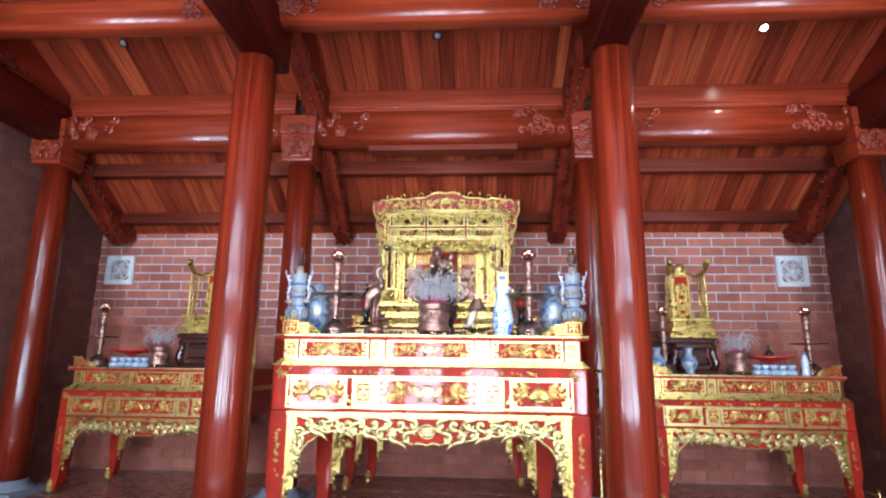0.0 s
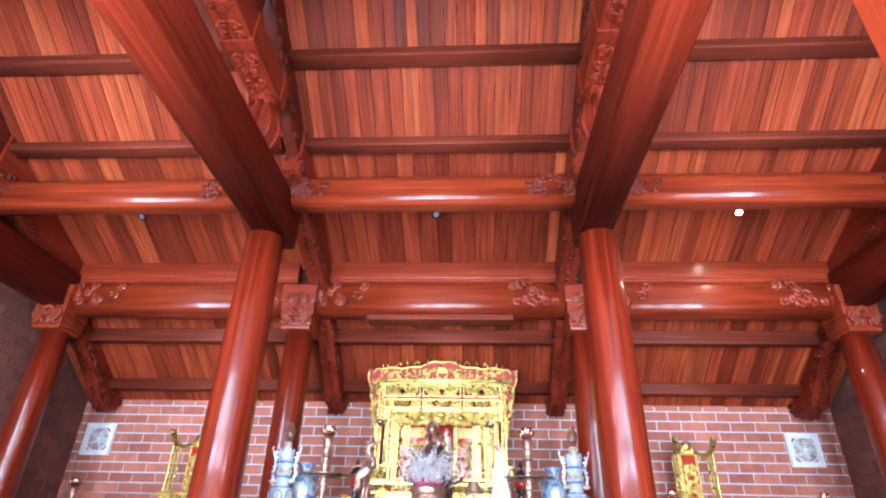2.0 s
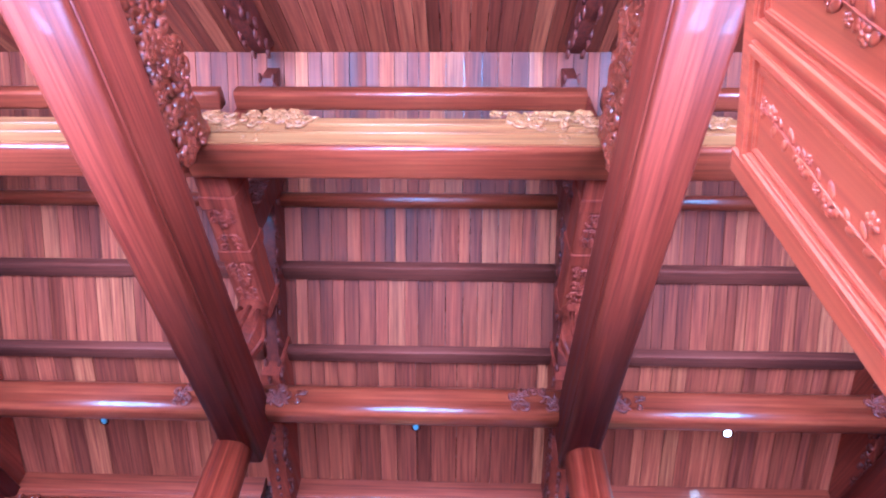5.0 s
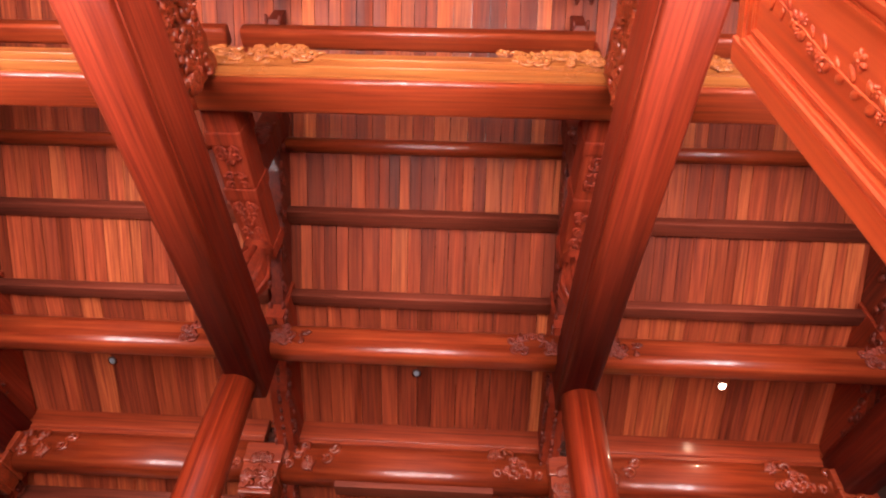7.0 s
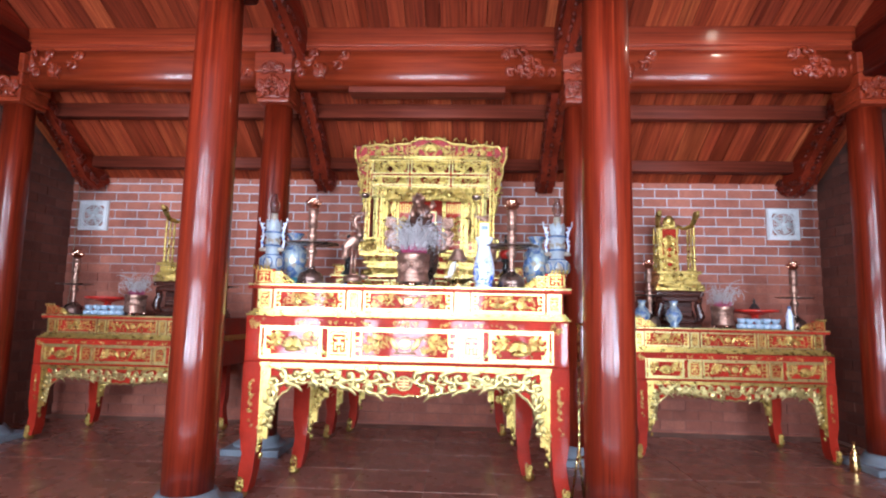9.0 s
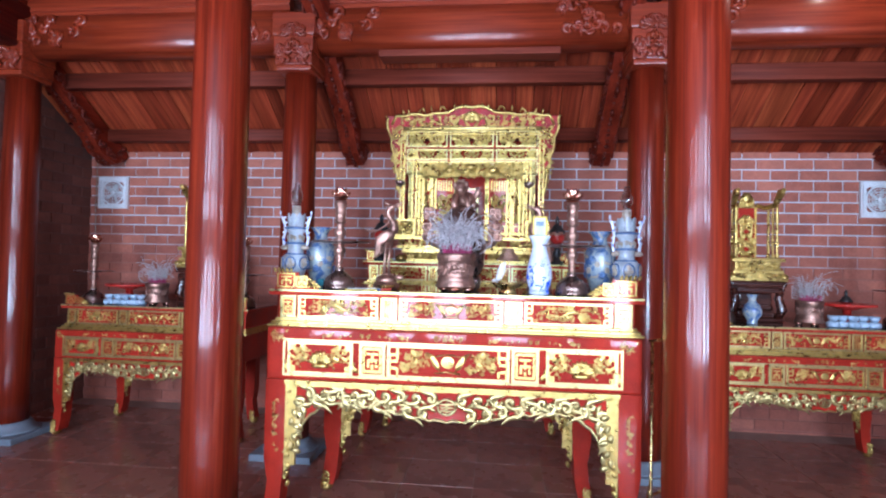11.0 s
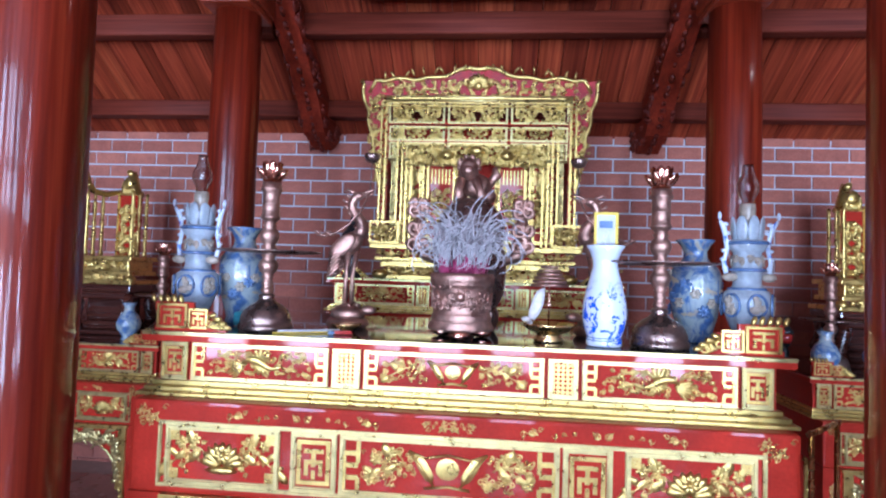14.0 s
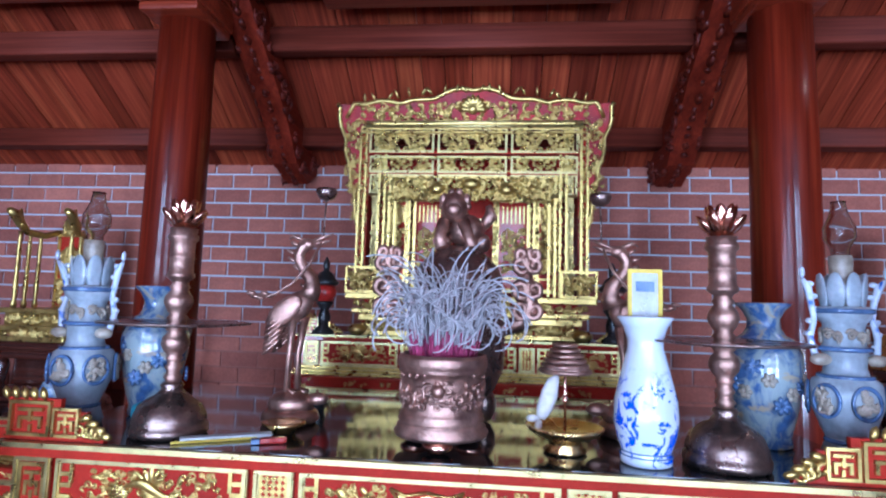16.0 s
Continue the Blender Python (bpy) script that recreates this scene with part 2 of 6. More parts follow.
def bump(t, b, height, strength, dist=0.004):
    q = t.nodes.new("ShaderNodeBump")
    q.inputs["Strength"].default_value, q.inputs["Distance"].default_value = strength, dist
    t.links.new(height, q.inputs["Height"])
    t.links.new(q.outputs[0], b.inputs["Normal"])


def wood(name, dark, mid, light, along, rough=0.28, coat=0.4, island=False, spread=0.75, spec=0.5):
    """Wood with its grain along one axis; island: each separate piece has its own tone."""
    q, t, b = mat(name, rough, 0.0, coat)
    b.inputs["Specular IOR Level"].default_value = spec
    st = {"x": (0.025, 1, 1), "y": (1, 0.025, 1), "z": (1, 1, 0.025), "slope": (1, 0.03, 0.03)}[along]
    shift = None
    g = t.nodes.new("ShaderNodeNewGeometry")
    if island:
        vm = t.nodes.new("ShaderNodeVectorMath")
        vm.operation = "SCALE"
        vm.inputs[0].default_value = (13.0, 7.0, 5.0)
        t.links.new(g.outputs["Random Per Island"], vm.inputs["Scale"])
        shift = vm.outputs[0]
    fine = noise_of(t, 55, 5, st, shift, 0.55, 0.25)
    wide = noise_of(t, 5, 3, st, shift, 0.5, 0.8)
    c1 = ramp(t, fine, [(0.3, dark), (0.52, mid), (0.75, light)])
    c2 = ramp(t, wide, [(0.35, (0.55, 0.5, 0.5)), (0.65, (1.15, 1.1, 1.05))])
    col = mix(t, c1, c2, 0.8, "MULTIPLY")
    if island:
        tone = ramp(t, g.outputs["Random Per Island"], [(0.0, (0.4, 0.34, 0.36)), (0.2, (0.7, 0.63, 0.63)), (0.6, (1.0, 0.95, 0.9)), (0.85, (1.25, 1.4, 1.3)), (1.0, (1.5, 2.1, 1.9))])
        col = mix(t, col, tone, spread, "MULTIPLY")
    t.links.new(col, b.inputs["Base Color"])
    rr = ramp(t, wide, [(0.3, (rough * 0.75,) * 3), (0.7, (rough * 1.35,) * 3)])
    t.links.new(rr, b.inputs["Roughness"])
    bump(t, b, fine, 0.0 if along == "z" else 0.05 if coat > 0.3 else 0.1, 0.002)
    return q


WD, WM, WL = (0.1, 0.008, 0.003), (0.18, 0.017, 0.005), (0.26, 0.032, 0.009)
M_COL = wood("column_wood", WD, WM, WL, "z", 0.45, 0.55, False, 0.75, 0.12)
M_COL.node_tree.nodes["Principled BSDF"].inputs["Coat Roughness"].default_value = 0.1
M_BEAM_X = wood("beam_wood", (0.13, 0.013, 0.004), (0.23, 0.028, 0.008), (0.32, 0.05, 0.014), "x", 0.4, 0.4, False, 0.75, 0.3)
M_BEAM_X.node_tree.nodes["Principled BSDF"].inputs["Coat Roughness"].default_value = 0.16
M_BEAM_Y = wood("tie_beam_wood", (0.11, 0.01, 0.004), (0.19, 0.02, 0.007), (0.27, 0.036, 0.012), "y", 0.55, 0.05, False, 0.75, 0.14)
M_DUSTY = wood("dusty_purlin_wood", (0.1, 0.017, 0.009), (0.17, 0.03, 0.015), (0.22, 0.045, 0.023), "x", 0.6, 0.0, False, 0.75, 0.15)
# golden wood made lighter: the door's light on the beam face is in the colour
M_LITGOLDWOOD = wood("door_lit_golden_wood", (0.22, 0.045, 0.012), (0.36, 0.1, 0.024), (0.46, 0.16, 0.045), "x", 0.45, 0.15, False, 0.75, 0.3)
M_CARVE = wood("carved_wood", (0.05, 0.005, 0.003), (0.12, 0.014, 0.006), (0.2, 0.03, 0.011), "y", 0.5, 0.05, False, 0.75, 0.25)
M_PLANK = wood("ceiling_planks", (0.14, 0.018, 0.008), (0.27, 0.042, 0.015), (0.38, 0.075, 0.026), "slope", 0.55, 0.0, True, 0.8, 0.16)
M_DOOR = wood("door_wood", (0.32, 0.034, 0.01), (0.44, 0.056, 0.014), (0.52, 0.08, 0.02), "z", 0.4, 0.15)
M_BROWN = wood("dark_brown_wood", (0.03, 0.008, 0.005), (0.06, 0.015, 0.009), (0.1, 0.03, 0.015), "x", 0.25, 0.4)


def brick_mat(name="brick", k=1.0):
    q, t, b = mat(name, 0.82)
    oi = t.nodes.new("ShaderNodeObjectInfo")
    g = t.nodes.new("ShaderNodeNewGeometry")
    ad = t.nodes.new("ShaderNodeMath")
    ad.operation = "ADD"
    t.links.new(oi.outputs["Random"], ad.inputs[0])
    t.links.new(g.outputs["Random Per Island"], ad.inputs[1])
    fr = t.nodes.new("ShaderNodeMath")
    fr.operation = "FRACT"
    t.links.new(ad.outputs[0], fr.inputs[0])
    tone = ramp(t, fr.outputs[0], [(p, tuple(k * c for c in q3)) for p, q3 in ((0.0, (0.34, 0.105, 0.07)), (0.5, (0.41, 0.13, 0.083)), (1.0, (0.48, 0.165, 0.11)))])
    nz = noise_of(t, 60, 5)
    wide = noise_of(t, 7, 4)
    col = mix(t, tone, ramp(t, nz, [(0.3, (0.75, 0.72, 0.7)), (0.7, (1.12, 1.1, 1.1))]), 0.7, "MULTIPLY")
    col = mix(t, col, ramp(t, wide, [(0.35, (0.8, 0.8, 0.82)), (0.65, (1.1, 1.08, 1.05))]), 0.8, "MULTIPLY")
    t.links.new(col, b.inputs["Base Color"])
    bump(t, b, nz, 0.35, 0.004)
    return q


def stained(name, base, var, scale, rough, fine=70.0, metal=0.0, coat=0.0, bmp=0.15, dist=0.003):
    """A surface of one colour with broad stains and fine grain."""
    q, t, b = mat(name, rough, metal, coat)
    wide = noise_of(t, scale, 4)
    nz = noise_of(t, fine, 4)
    lo = tuple(max(0.0, c * (1 - var)) for c in base)
    hi = tuple(min(1.0, c * (1 + var)) for c in base)
    col = ramp(t, wide, [(0.3, lo), (0.7, hi)])
    col = mix(t, col, ramp(t, nz, [(0.35, (0.82,) * 3), (0.65, (1.1,) * 3)]), 0.6, "MULTIPLY")
    t.links.new(col, b.inputs["Base Color"])
    t.links.new(ramp(t, wide, [(0.3, (rough * 0.75,) * 3), (0.7, (min(1, rough * 1.3),) * 3)]), b.inputs["Roughness"])
    bump(t, b, nz, bmp, dist)
    return q


M_BRICK = brick_mat()
# side-wall brick: browner, and the dim side bays are darkened into its colour
M_DIMBRICK = brick_mat("dimmed_brown_brick", 0.42)


def mortar_mat():
    """Pale joints that turn reddish on the lower part of the wall, reaching higher towards its ends."""
    q, t, b = mat("mortar", 0.9)
    sx = t.nodes.new("ShaderNodeSeparateXYZ")
    t.links.new(t.nodes.new("ShaderNodeTexCoord").outputs["Object"], sx.inputs[0])
    ax = t.nodes.new("ShaderNodeMath")
    ax.operation = "ABSOLUTE"
    t.links.new(sx.outputs[0], ax.inputs[0])
    k = t.nodes.new("ShaderNodeMath")
    k.operation = "MULTIPLY_ADD"
    t.links.new(ax.outputs[0], k.inputs[0])
    k.inputs[1].default_value = -0.14
    t.links.new(sx.outputs[2], k.inputs[2])
    n = t.nodes.new("ShaderNodeMath")
    n.operation = "MULTIPLY_ADD"
    t.links.new(noise_of(t, 1.6, 4), n.inputs[0])
    n.inputs[1].default_value = 0.7
    t.links.new(k.outputs[0], n.inputs[2])
    f = t.nodes.new("ShaderNodeMapRange")
    f.inputs[1].default_value, f.inputs[2].default_value = 1.42, 1.75
    t.links.new(n.outputs[0], f.inputs[0])
    nz = noise_of(t, 50, 4)
    pale = ramp(t, nz, [(0.3, (0.46, 0.47, 0.5)), (0.7, (0.64, 0.64, 0.67))])
    ruddy = ramp(t, nz, [(0.3, (0.28, 0.1, 0.07)), (0.7, (0.38, 0.15, 0.11))])
    t.links.new(mix(t, ruddy, pale, f.outputs[0]), b.inputs["Base Color"])
    bump(t, b, nz, 0.2, 0.003)
    return q


M_MORTAR = mortar_mat()
# side-wall joints: brick-red, with the same dimness put into the colour
M_DIMMORTAR = stained("dimmed_red_mortar", (0.13, 0.055, 0.04), 0.25, 4, 0.9)
M_TILE = stained("floor_tile", (0.34, 0.14, 0.1), 0.22, 3, 0.27, 50, 0, 0.2, 0.08)
M_JOINT = stained("tile_joint", (0.42, 0.26, 0.2), 0.2, 9, 0.8)
M_GOLD = stained("gold_leaf", (0.57, 0.405, 0.12), 0.24, 22, 0.31, 160, 0.9, 0.0, 0.12, 0.002)
M_PALEGOLD = stained("pale_gold", (0.54, 0.43, 0.175), 0.2, 26, 0.32, 180, 0.85, 0.0, 0.1, 0.002)
M_RED = stained("red_lacquer", (0.36, 0.024, 0.011), 0.25, 5, 0.45, 90, 0.0, 0.35, 0.02)
M_RED.node_tree.nodes["Principled BSDF"].inputs["Coat Roughness"].default_value = 0.05
M_RED.node_tree.nodes["Principled BSDF"].inputs["Specular IOR Level"].default_value = 0.08
M_PINK = stained("rose_lacquer", (0.34, 0.026, 0.024), 0.4, 11, 0.5, 90, 0.0, 0.0, 0.2)
M_PINK.node_tree.nodes["Principled BSDF"].inputs["Specular IOR Level"].default_value = 0.2
M_BLACK = stained("black_glass_top", (0.012, 0.014, 0.014), 0.3, 4, 0.06, 60, 0.0, 0.6, 0.02)
M_BRONZE = stained("bronze", (0.42, 0.24, 0.18), 0.42, 18, 0.4, 110, 0.9, 0.0, 0.45, 0.004)
M_DARKBRONZE = stained("dark_bronze", (0.25, 0.17, 0.14), 0.35, 14, 0.28, 110, 0.9, 0.0, 0.3, 0.003)
M_COPPER = stained("polished_copper", (0.78, 0.42, 0.3), 0.2, 18, 0.2, 120, 1.0, 0.0, 0.15, 0.002)
M_BRASS = stained("brass", (0.72, 0.5, 0.2), 0.25, 15, 0.25, 120, 1.0, 0.0, 0.15, 0.002)
M_STONE = stained("grey_stone", (0.19, 0.23, 0.27), 0.2, 8, 0.6, 120, 0.0, 0.0, 0.3)
M_WHITE = stained("white_plastic", (0.72, 0.73, 0.74), 0.08, 8, 0.4, 80, 0.0, 0.0, 0.04)
M_TEAL = stained("teal_cloth", (0.05, 0.3, 0.36), 0.2, 25, 0.85, 300, 0.0, 0.0, 0.4)
M_ASH = stained("incense_ash", (0.5, 0.46, 0.46), 0.15, 30, 0.9, 300, 0.0, 0.0, 0.3)
M_PINKSTICK = stained("pink_stick", (0.5, 0.06, 0.16), 0.2, 30, 0.7)
M_PLAINRED = stained("red_paint", (0.5, 0.03, 0.02), 0.2, 12, 0.3, 80, 0.0, 0.3, 0.05)
M_BLACKPAINT = stained("black_paint", (0.02, 0.02, 0.02), 0.3, 12, 0.3)
M_PAPER = stained("grey_paper", (0.55, 0.56, 0.55), 0.15, 14, 0.8)
M_YELLOW = stained("yellow_card", (0.7, 0.5, 0.05), 0.1, 14, 0.5)
M_FLESH = stained("pale_plaster", (0.6, 0.55, 0.52), 0.15, 14, 0.5)
M_TREAD = stained("yard_paving", (0.35, 0.33, 0.3), 0.2, 2, 0.8)


def ceramic(name, ground, blue, scale, lo, hi, rough=0.12, tan=False, upto=None):
    """Glazed ware with blue brushwork: soft-edged patches between two levels of a noise, within a band of heights."""
    q, t, b = mat(name, rough, 0.0, 0.5)
    nz = noise_of(t, scale, 5, (1, 1, 0.8), None, 0.62, 1.2)
    fine = noise_of(t, scale * 3, 3, (1, 1, 1), None, 0.5, 0.6)
    k = ramp(t, nz, [(lo, (0, 0, 0)), (hi, (1, 1, 1))])
    sep = t.nodes.new("ShaderNodeSeparateColor")
    t.links.new(k, sep.inputs[0])
    fac = sep.outputs[0]
    if upto is not None:
        sx = t.nodes.new("ShaderNodeSeparateXYZ")
        t.links.new(t.nodes.new("ShaderNodeTexCoord").outputs["Object"], sx.inputs[0])
        mr = t.nodes.new("ShaderNodeMapRange")
        mr.inputs[1].default_value, mr.inputs[2].default_value = upto + 0.03, upto - 0.03
        t.links.new(sx.outputs[2], mr.inputs[0])
        mu = t.nodes.new("ShaderNodeMath")
        mu.operation = "MULTIPLY"
        t.links.new(fac, mu.inputs[0])
        t.links.new(mr.outputs[0], mu.inputs[1])
        fac = mu.outputs[0]
    bl = mix(t, blue, tuple(min(1, c * 3.2) for c in blue), fine)
    col = mix(t, ground, bl, fac)
    if tan:
        n2 = noise_of(t, scale * 0.8, 3, (1, 1, 1.3), None, 0.5, 0.4)
        s2 = t.nodes.new("ShaderNodeSeparateColor")
        t.links.new(ramp(t, n2, [(0.6, (0, 0, 0)), (0.66, (1, 1, 1))]), s2.inputs[0])
        col = mix(t, col, (0.42, 0.33, 0.22), s2.outputs[0])
    t.links.new(col, b.inputs["Base Color"])
    bump(t, b, fine, 0.1, 0.002)
    return q


M_CERAMIC = ceramic("blue_white_ceramic", (0.62, 0.68, 0.76), (0.03, 0.08, 0.28), 22, 0.56, 0.66)
M_CELADON = ceramic("blue_green_ceramic", (0.31, 0.36, 0.36), (0.03, 0.06, 0.13), 17, 0.43, 0.58, 0.15, True)
M_VASE = ceramic("white_porcelain", (0.66, 0.72, 0.82), (0.01, 0.05, 0.42), 30, 0.53, 0.57, 0.12, False, 0.2)
M_PALEBLUE = stained("pale_blue_glaze", (0.36, 0.47, 0.58), 0.3, 22, 0.2, 90, 0.0, 0.3, 0.1)
M_LAMPCLAY = stained("grey_blue_clay", (0.37, 0.42, 0.46), 0.3, 18, 0.35, 90, 0.0, 0.2, 0.2)
M_BLUE = stained("blue_glaze", (0.1, 0.17, 0.32), 0.35, 25, 0.2, 80, 0.0, 0.4, 0.1)
M_TAN = stained("tan_glaze", (0.4, 0.33, 0.25), 0.35, 30, 0.35, 90, 0.0, 0.2, 0.2)


def glass_mat():
    q, t, b = mat("clear_glass", 0.02)
    b.inputs["Transmission Weight"].default_value = 1.0
    b.inputs["IOR"].default_value = 1.45
    return q


M_GLASS = glass_mat()


def glow(name, col, strength):
    q, t, b = mat(name, 0.4)
    b.inputs["Base Color"].default_value = (*col, 1)
    b.inputs["Emission Color"].default_value = (*col, 1)
    b.inputs["Emission Strength"].default_value = strength
    return q


M_LIT = glow("lit_lamp_lens", (1.0, 0.93, 0.8), 20.0)
M_REDLAMP = glow("red_lamp_glass", (1.0, 0.12, 0.06), 1.0)

# ---- the hall: sizes ----
XW, YB, YF = 4.22, 6.2, -0.75
CX, CY, BX, BY, OX = 1.24, 3.41, 1.37, 4.92, 3.86
SL, YR = 0.65, 1.5


def roof_z(y):
    """The underside of the ceiling planks, the same on both slopes."""
    d = abs(y - YR)
    if 2.09 < d <= 3.42:
        return 4.379 - 0.465 * (d - 2.09)
    return 4.73 - SL * (d + YR - 3.05)


# walls
bm = bmesh.new()
box(bm, -XW, XW, YB, YB + 0.22, -0.1, roof_z(YB))
wall_north = structure("wall_north", bm, M_MORTAR, "red brick back wall with pale grey mortar joints")
side_walls = []
for sx, nm in ((-1, "wall_west"), (1, "wall_east")):
    bm = bmesh.new()
    prof = [(YF - 0.2, -0.1), (YB + 0.2, -0.1), (YB + 0.2, roof_z(YB) + 0.3), (YR, roof_z(YR) + 0.35), (YF - 0.2, roof_z(YF) + 0.3)]
    a = [bm.verts.new((sx * XW, y, z)) for y, z in prof]
    b = [bm.verts.new((sx * (XW + 0.22), y, z)) for y, z in prof]
    bm.faces.new(a)
    bm.faces.new(b[::-1])
    for i in range(5):
        bm.faces.new((a[i], b[i], b[(i + 1) % 5], a[(i + 1) % 5]))
    bmesh.ops.recalc_face_normals(bm, faces=bm.faces[:])
    side_walls.append(structure(nm, bm, M_DIMMORTAR, "reddish brick side wall with flush joints, shade in its colour"))
bm = bmesh.new()
edges = [-XW] + [e for d in DOORS for e in d] + [XW]
for x0, x1 in zip(edges[::2], edges[1::2]):
    box(bm, x0, x1, YF - 0.1, YF, 0, 3.9, 0.004)
box(bm, -XW, XW, YF - 0.1, YF, 3.9, roof_z(YF))
for d0, d1 in DOORS:
    box(bm, d0, d1, YF - 0.09, YF - 0.01, 2.42, 2.52, 0.004)
structure("wall_south", bm, M_DOOR, "reddish wooden front wall with open doorways")

# ceiling boards, one sheet for each slope
for nm, sg in (("ceiling", 1), ("ceiling_front", -1)):
    bm = bmesh.new()
    rng = random.Random(5 + sg)
    cuts = (0.0, 0.98, 1.48, 2.09, 3.42, 4.9) if sg > 0 else (0.0, 0.98, 1.9, 2.5)
    for k in range(len(cuts) - 1):
        a, b = cuts[k], cuts[k + 1]
        x = -XW
        while x < XW:
            w = rng.uniform(0.085, 0.15) if k < 3 else rng.uniform(0.09, 0.24)
            x1 = min(XW, x + w)
            dz = rng.uniform(0, 0.004)
            ya, yb = YR + sg * (a + 1e-4), YR + sg * (b - 1e-4)
            za, zb = roof_z(ya) + dz, roof_z(yb) + dz
            g = 0.0025
            lo = [bm.verts.new(p) for p in ((x + g, ya, za), (x1 - g, ya, za), (x1 - g, yb, zb), (x + g, yb, zb))]
            hi = [bm.verts.new(v.co + Vector((0, 0, 0.03))) for v in lo]
            bm.faces.new(lo if sg < 0 else lo[::-1])
            bm.faces.new(hi if sg > 0 else hi[::-1])
            for i in range(4):
                bm.faces.new((lo[i], lo[(i + 1) % 4], hi[(i + 1) % 4], hi[i]))
            x = x1
    bmesh.ops.recalc_face_normals(bm, faces=bm.faces[:])
    structure(nm, bm, M_PLANK, "ceiling of narrow reddish-brown wooden planks", "ceiling")
bm = bmesh.new()
for sg, far in ((1, 5.2), (-1, 2.9)):
    line = [0.0, 2.09, 3.419, 3.421, far] if far > 3.42 else [0.0, 2.09, far]
    rows = [[bm.verts.new((x, YR + sg * d, roof_z(YR + d) + 0.08)) for x in (-XW - 0.3, XW + 0.3)] for d in line]
    for p, q in zip(rows, rows[1:]):
        bm.faces.new((p[0], p[1], q[1], q[0]))
structure("roof", bm, M_BROWN, "dark underside of the roof above the planks", "roof")


# beams across the hall, bay by bay
def swept(bm, prof, x0, x1):
    """A profile of (y, z) drawn along x."""
    a = [bm.verts.new((x0, y, z)) for y, z in prof]
    b = [bm.verts.new((x1, y, z)) for y, z in prof]
    n = len(prof)
    for i in range(n):
        bm.faces.new((a[i], a[(i + 1) % n], b[(i + 1) % n], b[i]))
    bm.faces.new(a[::-1])
    bm.faces.new(b)


def rounded(yc, z0, z1, h, r=0.3, n=6):
    """The profile of a beam with full rounded edges."""
    out = []
    q = min(h, (z1 - z0) / 2) * r
    for cy, cz, a0 in ((yc + h - q, z1 - q, 0), (yc - h + q, z1 - q, 90), (yc - h + q, z0 + q, 180), (yc + h - q, z0 + q, 270)):
        for i in range(n + 1):
            a = radians(a0 + 90 * i / n)
            out.append((cy + q * math.cos(a), cz + q * math.sin(a)))
    return out


def carved_end(bm, x, y, z, ln, h, sx, seed, thick=0.012):
    """Leaf scrolls at the end of a beam, on the face that looks to the door."""
    m = Matrix.Translation((x + sx * ln / 2, y, z))
    relief(bm, m, ln, h, seed, h * 0.24, thick, 1.1, False)


def cross_beam(y, z0, z1, h, cx, r=0.45, carve=True, shaft=None, over=-0.06, crest=0.0, name="beam", label="polished reddish-brown wooden cross beam with carved ends"):
    for x0, x1 in ((-OX, -cx), (-cx, cx), (cx, OX)):
        root = thing(name, label, "beam", "cross beams", ((x0 + x1) / 2, y, z0))
        L = (x1 - x0) / 2 + over
        bm = bmesh.new()
        swept(bm, rounded(0, 0, z1 - z0, h, r), -L, L)
        for f in bm.faces:
            f.smooth = True
        part("shaft", bm, shaft or M_BEAM_X, root)
        # the face towards the door gets the lighter, door-lit wood tone
        if crest:
            bm = bmesh.new()
            for k, (a, b) in enumerate(((0.1, 0.46), (0.46, 0.78), (0.78, 1.02))):
                bar(bm, -L, L, -h - 0.012 + 0.004 * (k % 2), -h + 0.004, (z1 - z0) * a, (z1 - z0) * b)
            for z in (0.46, 0.78):
                tube(bm, [(-L, -h - 0.012, (z1 - z0) * z), (L, -h - 0.012, (z1 - z0) * z)], 0.009, 6)
            part("front_board", bm, M_LITGOLDWOOD, root, "golden moulded face board with door light in its colour")
        if carve:
            for s in (-1, 1):
                bm = bmesh.new()
                carved_end(bm, s * L, -h * 0.98, (z1 - z0) * 0.5, 0.46, (z1 - z0) * 0.72, -s, int(7 + y * 10 + s))
                if crest:
                    relief(bm, Matrix.Translation((s * (L - 0.36), -h - 0.016, z1 - z0 - 0.01)), 0.72, crest, 17 + s, crest * 0.3, 0.012, 2.2, False)
                part("carving", bm, M_LITGOLDWOOD if crest else M_CARVE, root)
    return


cross_beam(CY, 3.54, 3.8, 0.1, CX + 0.02, 0.7)
cross_beam(1.49, 4.0, 4.32, 0.11, CX, 0.25, True, over=-0.002, crest=0.2)
for y, z0, z1, h, r in ((1.49, 4.8, 4.92, 0.07, 0.5), (2.48, roof_z(2.48) - 0.13, roof_z(2.48) - 0.01, 0.06, 0.95), (2.98, roof_z(2.98) - 0.115, roof_z(2.98) - 0.03, 0.07, 0.2), (3.59, roof_z(3.59) - 0.115, roof_z(3.59) - 0.03, 0.065, 0.2),
                        (5.92, 2.74, 2.86, 0.06, 0.2), (5.32, 3.1, 3.24, 0.05, 0.25), (0.5, roof_z(0.5) - 0.11, roof_z(0.5) - 0.01, 0.06, 0.9)):
    cross_beam(y, z0, z1, h, CX + 0.03, r, False, M_DUSTY if r < 0.3 else None, name="purlin", label="slim dark reddish wooden purlin under the planks")
